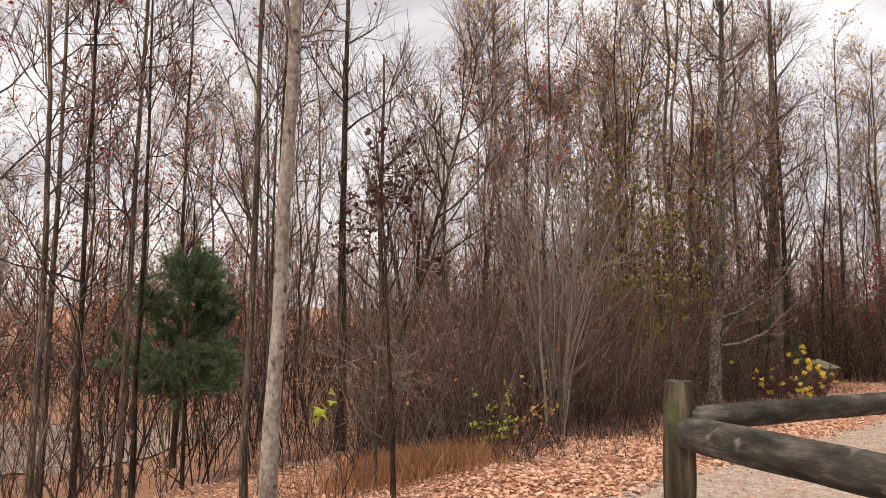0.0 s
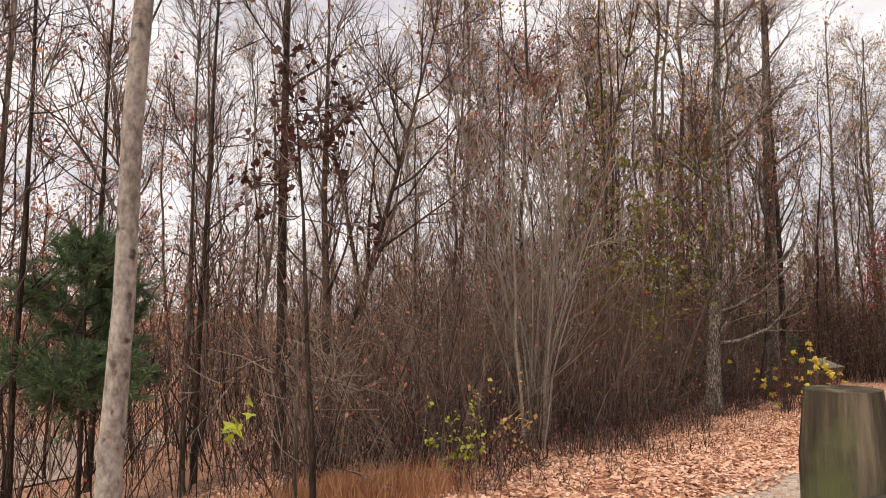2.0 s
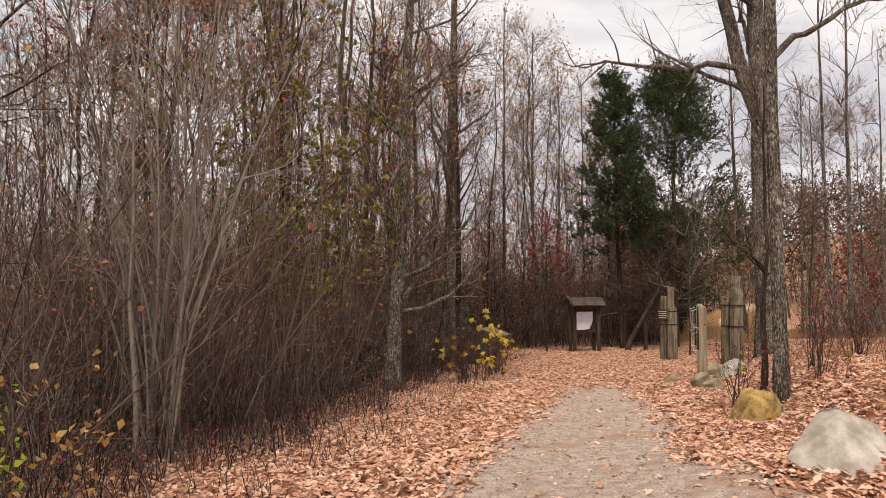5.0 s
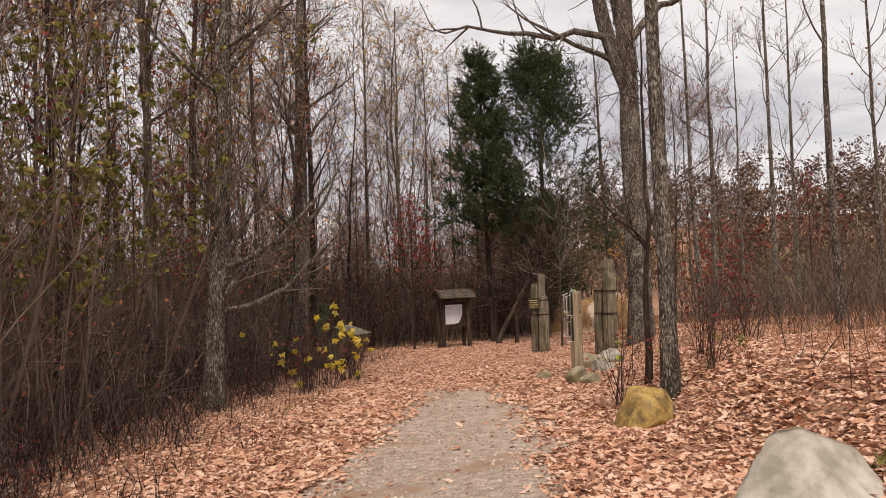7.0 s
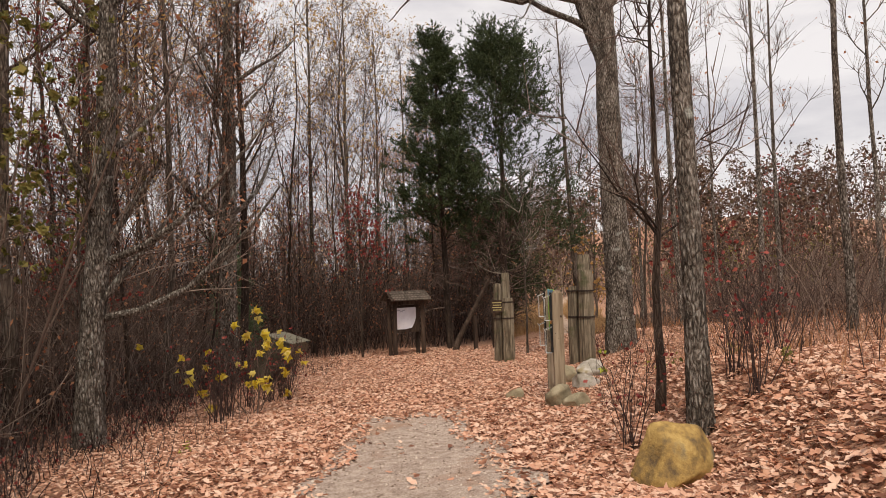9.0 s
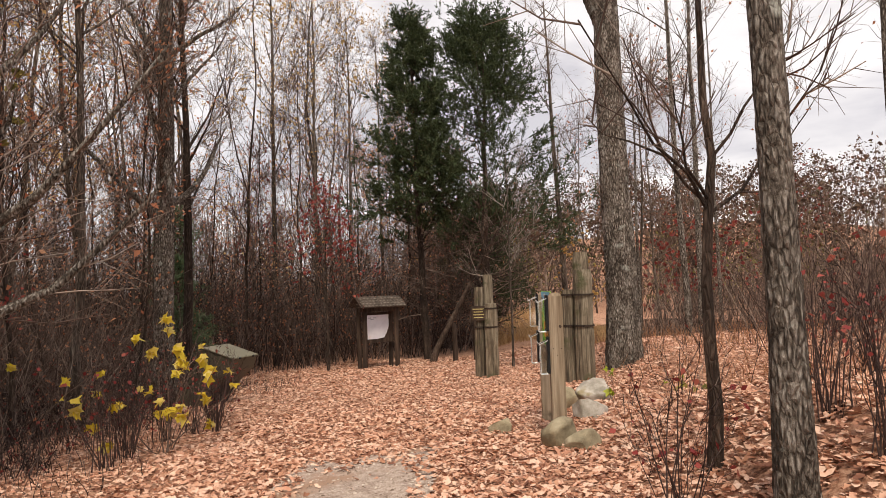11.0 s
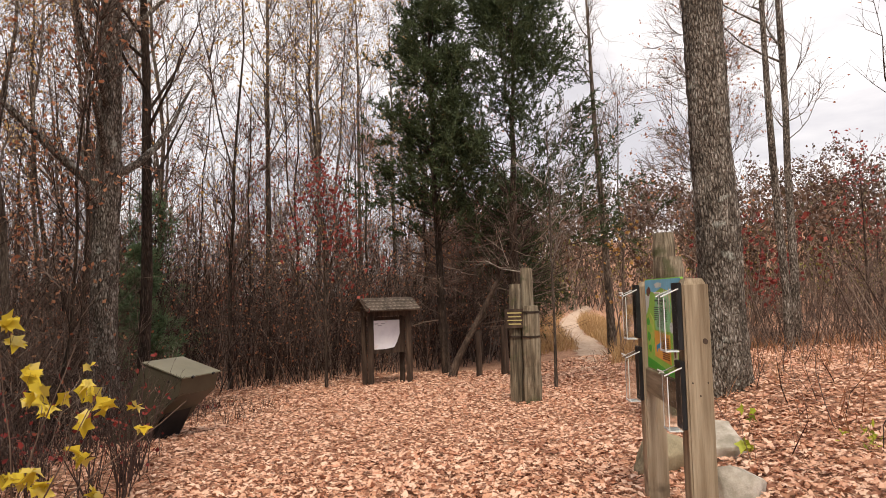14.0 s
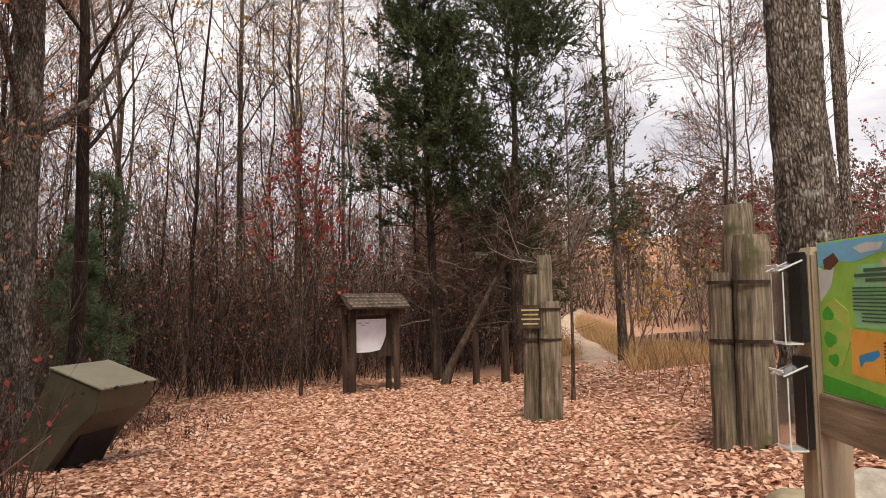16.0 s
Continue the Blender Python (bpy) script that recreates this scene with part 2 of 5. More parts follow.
M_ROCK_T = material("tan_boulder", [(0.19, 0.16, 0.105), (0.31, 0.265, 0.175), (0.42, 0.37, 0.265)], 5, bump=0.8, bump_scale=10, spots=((0.13, 0.12, 0.07), 3.0, 0.60))
M_WATER = material("dark_pond_water", [(0.018, 0.020, 0.016), (0.03, 0.032, 0.026)], 1, rough=0.06, bump=0.02, bump_scale=3, spec=0.3)


def flat(name, c, rough=0.5):
    return material(name, [tuple(v * 0.88 for v in c), c, tuple(min(1, v * 1.08) for v in c)], 9, rough=rough, bump=0.04)


M_P_BLUE, M_P_LIME, M_P_GREEN = flat("panel_sky_blue", (0.24, 0.62, 0.88)), flat("panel_lime", (0.36, 0.70, 0.12)), flat("panel_green", (0.08, 0.48, 0.05))
M_P_MINT, M_P_ORANGE, M_P_INK = flat("panel_mint", (0.33, 0.74, 0.38)), flat("panel_orange", (0.92, 0.50, 0.10)), flat("panel_ink", (0.08, 0.15, 0.10))
M_P_YELLOW, M_P_BROWN, M_P_LAKE = flat("panel_straw", (0.50, 0.66, 0.14)), flat("panel_brown", (0.16, 0.06, 0.04)), flat("panel_lake", (0.05, 0.33, 0.70))
M_P_PALE = flat("panel_white", (0.74, 0.80, 0.80))
M_P_CREAM, M_SIGN_TEXT = flat("panel_cream", (0.62, 0.60, 0.45)), flat("sign_lettering", (0.42, 0.36, 0.16))

M_RIM = flat("acrylic_edge", (0.72, 0.74, 0.74), 0.3)
M_ACRYLIC = bpy.data.materials.new("clear_acrylic")
M_ACRYLIC.use_nodes = True
pa = M_ACRYLIC.node_tree.nodes["Principled BSDF"]
pa.inputs["Base Color"].default_value = (0.95, 0.97, 0.97, 1)
pa.inputs["Roughness"].default_value, pa.inputs["Transmission Weight"].default_value, pa.inputs["IOR"].default_value = 0.08, 1.0, 1.15

# ---- mesh helpers ----


def mesh_object(name, verts, faces, mat, parent=None, label="", smooth=False):
    """One mesh object from an array of vertices and an array of equal-sided faces."""
    verts, faces = np.asarray(verts, np.float32).reshape(-1, 3), np.asarray(faces, np.int32)
    k = faces.shape[1]
    me = bpy.data.meshes.new(name)
    me.vertices.add(len(verts))
    me.vertices.foreach_set("co", verts.ravel())
    me.loops.add(faces.size)
    me.loops.foreach_set("vertex_index", faces.ravel())
    me.polygons.add(len(faces))
    me.polygons.foreach_set("loop_start", np.arange(0, faces.size, k, dtype=np.int32))
    me.update(calc_edges=True)
    if smooth:
        me.polygons.foreach_set("use_smooth", np.ones(len(faces), bool))
    me.materials.append(mat)
    ob = new(name, me)
    ob.parent = parent
    if label:
        tagged(ob, label)
    return ob


def part(name, bm, mat, parent, label="", smooth=False):
    me = bpy.data.meshes.new(name)
    bm.normal_update()
    bm.to_mesh(me)
    bm.free()
    if smooth:
        for f in me.polygons:
            f.use_smooth = True
    me.materials.append(mat)
    ob = new(name, me)
    ob.parent = parent
    if label:
        tagged(ob, label)
    return ob


def thing(name, m, label, category, group=""):
    ob = new(name)
    ob.matrix_basis = m
    ob.empty_display_size = 0.2
    return tagged(ob, label, category, group)


def box_bm(size, at=(0, 0, 0), bevel=0.006, turn=None):
    bm = bmesh.new()
    bmesh.ops.create_cube(bm, size=1)
    bmesh.ops.scale(bm, vec=size, verts=bm.verts)
    if bevel:
        bmesh.ops.bevel(bm, geom=bm.edges[:], offset=bevel, segments=2, affect="EDGES")
    if turn is not None:
        bmesh.ops.transform(bm, matrix=turn, verts=bm.verts)
    bmesh.ops.translate(bm, vec=at, verts=bm.verts)
    return bm


def tubes(P, R, sides):
    """Tapered tubes along N lines of K points: vertices and quads."""
    P, R = np.asarray(P, float), np.asarray(R, float)
    n, k, _ = P.shape
    t = P[:, -1] - P[:, 0]
    t /= np.linalg.norm(t, axis=1, keepdims=True) + 1e-9
    ref = np.where(np.abs(t[:, 2:3]) > 0.8, np.array([[1.0, 0, 0]]), np.array([[0, 0, 1.0]]))
    a = np.cross(t, ref)
    a /= np.linalg.norm(a, axis=1, keepdims=True) + 1e-9
    b = np.cross(t, a)
    ang = np.arange(sides) * 2 * np.pi / sides
    ring = a[:, None] * np.cos(ang)[None, :, None] + b[:, None] * np.sin(ang)[None, :, None]
    V = P[:, :, None] + (R if R.ndim == 3 else R[:, :, None])[..., None] * ring[:, None]
    idx = np.arange(n * k * sides).reshape(n, k, sides)
    nxt = np.roll(idx, -1, axis=2)
    F = np.stack([idx[:, :-1], nxt[:, :-1], nxt[:, 1:], idx[:, 1:]], -1).reshape(-1, 4)
    return V.reshape(-1, 3), F


def join(*pieces):
    vs, fs, o = [], [], 0
    for v, f in pieces:
        vs.append(v)
        fs.append(f + o)
        o += len(v)
    return np.concatenate(vs), np.concatenate(fs)


def unit(v):
    return v / (np.linalg.norm(v, axis=-1, keepdims=True) + 1e-9)


def sprout(rng, P, n, lo, hi, spread, length, k, up=0.3, wobble=0.08, droop=0.0):
    """n children on each of the lines P: lines of k points that leave the parent at about spread, and where they start (0 to 1)."""
    N, K, _ = P.shape
    par = np.repeat(np.arange(N), n)
    t = rng.uniform(lo, hi, N * n)
    f = t * (K - 1)
    i = np.minimum(f.astype(int), K - 2)
    w = (f - i)[:, None]
    start = P[par, i] * (1 - w) + P[par, i + 1] * w
    d = unit(P[par, i + 1] - P[par, i])
    side = rng.normal(size=(N * n, 3))
    side = unit(side - d * np.sum(side * d, 1, keepdims=True))
    ang = np.radians(rng.normal(spread, spread * 0.22, N * n))[:, None]
    go = unit(d * np.cos(ang) + side * np.sin(ang))
    L = (length(t) if callable(length) else np.full(N * n, length)) * rng.uniform(0.6, 1.25, N * n)
    out = np.empty((N * n, k, 3))
    out[:, 0] = start
    for j in range(1, k):
        go = unit(go + rng.normal(size=go.shape) * wobble + np.array([0, 0, up - droop * j / k]) / k)
        out[:, j] = out[:, j - 1] + go * (L / (k - 1))[:, None]
    return out, t, par


def leaf_quads(rng, centres, size, flatten=0.0, length=1.5):
    """Small folded leaves, two quads each, at random turns. flatten: 1 lies flat."""
    n = len(centres)
    x = rng.normal(size=(n, 3))
    x[:, 2] *= 1 - flatten
    x = unit(x)
    z = rng.normal(size=(n, 3)) * (1 - flatten * 0.75) + np.array([0, 0, 1.6 * flatten])
    y = unit(np.cross(z, x))
    z = np.cross(x, y)
    s = (size * rng.uniform(0.6, 1.3, n))[:, None]
    curl = rng.uniform(-0.1, 0.5, n)[:, None]
    tip = rng.uniform(-0.1, 0.4, n)[:, None]
    c = centres
    V = np.stack([c - x * s * length * 0.5 + z * s * tip, c - y * s * 0.5 + z * s * curl * 0.7 + x * s * 0.12,
                  c + x * s * length * 0.5 + z * s * tip * 0.6, c + y * s * 0.5 + z * s * curl * 0.7 + x * s * 0.12], 1)
    return V.reshape(-1, 3), (np.arange(n) * 4)[:, None] + np.arange(4)[None]


def oak_leaves(rng, centres, size):
    """Fallen leaves: pointed, waisted and wavy outlines folded along the midrib, lying at loose angles."""
    n = len(centres)
    u = np.array([-0.85, -0.35, -0.02, 0.28, 0.95, 0.28, -0.02, -0.35])
    v = np.array([0.0, 0.36, 0.22, 0.40, 0.0, -0.40, -0.22, -0.36])
    q = rng.uniform(0, 2 * np.pi, n)
    x = unit(np.stack([np.cos(q), np.sin(q), rng.normal(0, 0.22, n)], -1))
    z = rng.normal(0, 0.33, (n, 3)) + np.array([0, 0, 1.0])
    y = unit(np.cross(z, x))
    z = np.cross(x, y)
    s = (size * rng.uniform(0.5, 1.4, n))[:, None, None]
    U, W = u[None] * rng.uniform(0.75, 1.2, (n, 1)), v[None] * rng.uniform(0.65, 1.25, (n, 1)) + rng.normal(0, 0.05, (n, 8))
    fold, curl = rng.uniform(-0.1, 0.9, (n, 1)), rng.uniform(-0.25, 0.45, (n, 1))
    Z = np.abs(W) * fold + curl * U * U + rng.normal(0, 0.05, (n, 8))
    V = centres[:, None] + s * (U[..., None] * x[:, None] + W[..., None] * y[:, None] + Z[..., None] * z[:, None])
    tri_ = np.array([[0, 1, 7], [1, 2, 6], [1, 6, 7], [2, 3, 5], [2, 5, 6], [3, 4, 5]])
    return V.reshape(-1, 3), ((np.arange(n) * 8)[:, None, None] + tri_[None]).reshape(-1, 3)


def slivers(rng, A, B, count, width, length, stray=0.45):
    """Slim blades that follow the lines from A to B, for sprays of needles."""
    pick = rng.integers(0, len(A), count)
    w = rng.uniform(0, 1.05, count)[:, None]
    c = A[pick] * (1 - w) + B[pick] * w
    x = unit(unit(B[pick] - A[pick]) + rng.normal(0, stray, (count, 3)))
    y = unit(np.cross(x, rng.normal(size=(count, 3))))
    s = rng.uniform(0.6, 1.35, count)[:, None]
    V = np.stack([c, c + x * s * length * 0.5 + y * width * 0.5, c + x * s * length, c + x * s * length * 0.5 - y * width * 0.5], 1)
    return V.reshape(-1, 3), (np.arange(count) * 4)[:, None] + np.arange(4)[None]


def lobed_leaves(rng, centres, size):
    """Broad leaves with five pointed lobes, folded along the middle and drooping."""
    n = len(centres)
    ang = np.linspace(0, 2 * np.pi, 11)[:-1]
    rad = np.array([1.0, 0.52, 0.9, 0.5, 0.62, 0.35, 0.62, 0.5, 0.9, 0.52])
    x = unit(rng.normal(size=(n, 3)) * np.array([1, 1, 0.5]) - np.array([0, 0, 0.5]))
    z = rng.normal(size=(n, 3)) + np.array([0, 0, 0.7])
    y = unit(np.cross(z, x))
    z = np.cross(x, y)
    s = (size * 0.62 * rng.uniform(0.6, 1.25, n))[:, None, None]
    fold = rng.uniform(0.1, 0.5, n)[:, None, None]
    u, v = (rad * np.cos(ang))[None, :, None], (rad * np.sin(ang) * 0.9)[None, :, None]
    rim = centres[:, None] + s * (u * x[:, None] + v * y[:, None] + (np.abs(v) * fold - 0.25 * u * u) * z[:, None])
    V = np.concatenate([centres[:, None], rim], 1)
    k = np.arange(10)
    tri_ = np.stack([np.zeros(10, int), 1 + k, 1 + (k + 1) % 10], -1)
    return V.reshape(-1, 3), ((np.arange(n) * 11)[:, None, None] + tri_[None]).reshape(-1, 3)


def cards(rng, centres, size, ratio=2.2):
    """Single slim quads at random turns, for needles and far foliage."""
    n = len(centres)
    x, y = unit(rng.normal(size=(n, 3))), rng.normal(size=(n, 3))
    y = unit(y - x * np.sum(x * y, 1, keepdims=True))
    s = (size * rng.uniform(0.5, 1.4, n))[:, None]
    V = np.stack([centres - x * s * ratio * 0.5, centres - y * s * 0.5, centres + x * s * ratio * 0.5, centres + y * s * 0.5], 1)
    return V.reshape(-1, 3), (np.arange(n) * 4)[:, None] + np.arange(4)[None]


# ---- the lie of the land ----
TRAIL0, AHEAD, RIGHT = np.array([3.5, 7.0]), np.array([0.692, 0.722]), np.array([0.722, -0.692])


def lane(x, y):
    """Metres along the trail and to the right of its line."""
    dx, dy = np.asarray(x, float) - TRAIL0[0], np.asarray(y, float) - TRAIL0[1]
    return dx * AHEAD[0] + dy * AHEAD[1], dx * RIGHT[0] + dy * RIGHT[1]


def step(v, lo, hi):
    u = np.clip((v - lo) / (hi - lo), 0, 1)
    return u * u * (3 - 2 * u)


def track_side(x, y):
    """Metres to the right of the sandy track's line, and along it."""
    px_, py_ = np.asarray(x, float) - 21.4, np.asarray(y, float) - 22.4
    return px_ * 0.60 - py_ * 0.80 - 0.5 * np.sin((px_ * 0.8 + py_ * 0.6) * 0.2), px_ * 0.80 + py_ * 0.60


def height(x, y):
    x, y = np.asarray(x, float), np.asarray(y, float)
    z = np.interp(y, [-20, 0, 3.2, 5, 8.7, 11.3, 15, 22, 28, 36, 60], [0.6, 0.15, -0.17, -0.40, -0.62, -0.82, -1.12, -1.48, -1.86, -2.1, -2.3])
    a, s = lane(x, y)
    z = z + 0.66 * step(s, 1.45, 3.1) * (1 - 0.75 * step(a, 10, 15)) * step(a, 0, 4)
    z = z + 0.45 * step(s, 2.6, 4.5) * step(a, 12, 17) * (1 - step(a, 21, 27))
    z = z - 0.17 * np.minimum(np.maximum(0, 0.6 - x), 12) * step(y, 2, 8)
    z = z - 0.9 * np.exp(-(((x - 43) / 12) ** 2 + ((y - 31) / 9) ** 2))
    z = z + 0.22 * np.exp(-((x - 7.0) ** 2 + (y - 8.4) ** 2) / 1.1)
    z = z - 0.20 * np.exp(-((x - 10.4) ** 2 + (y - 11.85) ** 2) / 0.7)
    ts, ta = track_side(x, y)
    z = z + 1.15 * np.exp(-(ts / 3.2) ** 2) * step(ta, 3, 24)
    ang, d = np.arctan2(x - 9, y - 14), np.hypot(x - 9, y - 14)
    z = z + step(d, 52, 125) * (0.5 + 12.0 * np.exp(-((ang - 1.15) / 0.42) ** 2))
    z = z + 0.05 * np.sin(x * 0.9 + 1.3 * np.sin(y * 0.7)) * np.cos(y * 0.8 + x * 0.3) * step(np.abs(s + 0.4), 0.8, 2.5)
    return z


def ground_z(x, y):
    return float(height(x, y))


gu = np.linspace(-1, 1, 201)
gx, gy = 9 + 7.0 * np.sinh(gu * 5.2), 14 + 7.0 * np.sinh(gu * 5.2)
GX, GY = np.meshgrid(gx, gy)
gv = np.stack([GX, GY, height(GX, GY)], -1).reshape(-1, 3)
gi = np.arange(len(gv)).reshape(GX.shape)
gf = np.stack([gi[:-1, :-1], gi[:-1, 1:], gi[1:, 1:], gi[1:, :-1]], -1).reshape(-1, 4)
tagged(mesh_object("ground", gv, gf, M_LITTER, smooth=True), "forest floor under brown fallen autumn leaves", "ground", kind="structure")


def wobble2(x, y):
    return 0.5 * np.sin(x * 2.1 + 1.7 * np.sin(y * 1.3)) + 0.35 * np.sin(y * 3.7 + x * 1.9) + 0.2 * np.sin(x * 7.3 - y * 6.1)


def on_gravel(x, y):
    """Above 0 on the bare gravel of the trail and of the lot beside the fence."""
    a, s = lane(x, y)
    left = -1.72 + 0.12 * wobble2(x, y)
    right = np.interp(a, [-9, -3, 1, 4, 8, 11.8], [9, 7, 2.2, 0.45, 0.4, -0.3]) + 0.2 * wobble2(x + 3, y)
    end = 12.4 + 0.5 * wobble2(x, y + 5) - a
    return np.minimum(np.minimum(s - left, right - s), np.minimum(end, a + 14))


def draped(name, test, x0, x1, y0, y1, cell, lift, mat):
    xs, ys = np.arange(x0, x1, cell), np.arange(y0, y1, cell)
    X, Y = np.meshgrid(xs, ys)
    ok = test(X[:-1, :-1] + cell / 2, Y[:-1, :-1] + cell / 2) > 0
    V = np.stack([X, Y, height(X, Y) + lift], -1).reshape(-1, 3)
    I = np.arange(len(V)).reshape(X.shape)
    F = np.stack([I[:-1, :-1], I[:-1, 1:], I[1:, 1:], I[1:, :-1]], -1)[ok]
    used, inv = np.unique(F, return_inverse=True)
    return mesh_object(name, V[used], inv.reshape(-1, 4), mat, smooth=True)


tagged(draped("gravel_path", on_gravel, -6, 16, -10, 20, 0.1, 0.02, M_GRAVEL), "pale grey gravel trail, strewn with leaves at its edges", "path", kind="structure")


def sandy(x, y):
    s, a = track_side(x, y)
    return np.minimum(0.20 + 0.32 * step(a, 2, 8) - np.abs(s) + 0.16 * wobble2(x, y), np.minimum(a - 1.5, 42 - a))


tagged(draped("sandy_track", sandy, 19, 60, 22, 60, 0.16, 0.03, M_SAND), "pale sandy footpath between dry grass", "path", kind="structure")

pv = [(43 + 15 * math.cos(q) * (1 + 0.08 * math.sin(3 * q)), 31 + 9 * math.sin(q), ground_z(43, 31) + 0.42) for q in np.linspace(0, 2 * math.pi, 49)[:-1]]
pb = bmesh.new()
pb.faces.new([pb.verts.new(v) for v in pv])
pond = part("pond", pb, M_WATER, None)
tagged(pond, "still dark pond below the wooded hillside", "pond", kind="structure")
lot = draped("parking_lot", lambda x, y: np.minimum(6 - np.abs(y - 27 - 0.1 * x), -8.5 - x), -40, -8, 14, 42, 0.5, 0.05, M_GRAVEL)
tagged(lot, "pale gravel lot seen between the trees", "road", kind="structure")

# ---- fence at the lot ----


def log_bm(a, b, r0, r1, seed, sides=16, rings=14):
    """A round log from a to b, slightly crooked and lumpy, with rounded ends."""
    rng = np.random.default_rng(seed)
    a, b = Vector(a), Vector(b)
    bm = bmesh.new()
    q = (b - a).to_track_quat("Z", "Y")
    loops = []
    for i in range(rings + 1):
        t = i / rings
        r = (r0 + (r1 - r0) * t) * (1 + rng.normal(0, 0.018))
        if i in (0, rings):
            r *= 0.86
        tt = t
        c = a.lerp(b, tt) + q @ Vector((0.012 * math.sin(3.1 * t + seed), 0.012 * math.cos(2.3 * t + seed), 0))
        loops.append([bm.verts.new(c + q @ Vector((math.cos(k * 2 * math.pi / sides), math.sin(k * 2 * math.pi / sides), 0)) * r * (1 + rng.normal(0, 0.012))) for k in range(sides)])
    for p, n in zip(loops, loops[1:]):
        for k in range(sides):
            bm.faces.new((p[k], p[(k + 1) % sides], n[(k + 1) % sides], n[k]))
    bm.faces.new(loops[0][::-1])
    bm.faces.new(loops[-1])
    return bm


FX, FY = 1.17, 3.46
fence = thing("rail_fence", pose(FX, FY, ground_z(FX, FY)), "round-log rail fence with a notched mossy corner post", "fence")
FZ = 1.2 - ground_z(FX, FY)
part("corner_post", log_bm((0, 0, -0.3), (-0.02, 0, FZ), 0.082, 0.078, 3), M_WOOD_GREEN, fence, "mossy grey-green corner post")
RA, RB = Vector((0.44, -1.03, 0)), Vector((0.925, 0.38, 0))
for seed, (d, ln, z, r) in enumerate([(RA, 2.1, FZ - 0.25, 0.088), (RB, 2.6, FZ - 0.20, 0.066)]):
    e = d.normalized() * ln
    e.z = z
    part("rail", log_bm((d.normalized().x * 0.02, d.normalized().y * 0.02 - 0.03, z), e, r, r * 0.96, 11 + seed), M_LOG, fence, "dark weathered log rail", smooth=True)
    g = ground_z(FX + e.x, FY + e.y) - ground_z(FX, FY)
    part("post", log_bm((e.x, e.y, g - 0.3), (e.x, e.y, FZ), 0.082, 0.078, 21 + seed), M_WOOD_GREEN, fence)

# ---- boulders ----


def boulder(at, size, seed, mat, label, sink=0.12, spin=0.0, facets=()):
    rng = np.random.default_rng(seed)
    bm = bmesh.new()
    bmesh.ops.create_icosphere(bm, subdivisions=4, radius=0.5)
    planes = unit(rng.normal(size=(13, 3)))
    cut = rng.uniform(0.25, 0.42, 13)
    if facets:
        planes, cut = unit(np.array([f[:3] for f in facets], float)), np.array([f[3] for f in facets])
    for v in bm.verts:
        c = np.array(v.co)
        for n, d in zip(planes, cut):
            over = c @ n - d
            if over > 0:
                c = c - n * over * 0.97
        c = c * (1 + 0.05 * noise.noise(Vector(c * 6.5)) + 0.05 * noise.noise(Vector(c * 3.0) + Vector((seed, 0, 0))) + 0.025 * noise.noise(Vector(c * 11.0)))
        v.co = Vector((c[0] * size[0] * 1.35, c[1] * size[1] * 1.35, c[2] * size[2] * 1.35))
    z = ground_z(*at)
    bmesh.ops.translate(bm, vec=(0, 0, size[2] * (0.5 - sink)), verts=bm.verts)
    ob = part("boulder", bm, mat, None, smooth=True)
    ob.matrix_basis = pose(at[0], at[1], z, 0, 0, spin)
    return tagged(ob, label, "boulder", "boulders beside the trail")


boulder((10.4, 11.88), (0.60, 0.58, 0.60), 44, M_ROCK_Y, "ochre-yellow lichened boulder on fallen leaves", 0.14, 30, [(-0.75, -0.3, 0.3, 0.33), (-0.3, -0.8, 0.35, 0.34), (-0.45, -0.35, 0.85, 0.34), (0.5, 0.1, 0.8, 0.36), (0.8, -0.4, 0.1, 0.38), (0.2, 0.9, 0.3, 0.36), (-0.6, 0.6, 0.4, 0.36), (-0.6, -0.6, -0.55, 0.33), (0.5, -0.6, -0.6, 0.35), (0.5, 0.6, 0.5, 0.40)])
boulder((6.85, 8.33), (0.72, 0.66, 0.54), 9, M_ROCK_W, "large pale grey peaked boulder beside the gravel", 0.24, 0, [(-0.80, -0.05, 0.56, 0.20), (-0.05, -0.80, 0.62, 0.19), (0.6, 0.5, 0.55, 0.24), (-0.3, 0.85, 0.4, 0.30), (0.9, -0.4, 0.2, 0.36), (-0.8, -0.6, 0.05, 0.36), (-0.55, -0.6, 0.62, 0.24)])
boulder((12.85, 15.05), (0.38, 0.36, 0.34), 12, M_ROCK_T, "small rounded tan boulder before the sign", 0.2)
boulder((12.75, 14.7), (0.30, 0.30, 0.25), 15, M_ROCK_T, "small tan boulder half sunk in leaves", 0.25, 50)
boulder((13.2, 16.25), (0.30, 0.26, 0.24), 17, M_ROCK_T, "small tan boulder half sunk in leaves", 0.25, 80)
boulder((15.05, 16.75), (0.58, 0.5, 0.36), 21, M_ROCK_T, "flat tan boulder behind the sign", 0.2, 10)
boulder((14.35, 15.75), (0.46, 0.4, 0.36), 25, M_ROCK_W, "pale grey boulder behind the sign", 0.2, 40)
boulder((15.6, 16.45), (0.5, 0.5, 0.42), 28, M_ROCK_W, "pale grey boulder behind the sign", 0.2, 95)

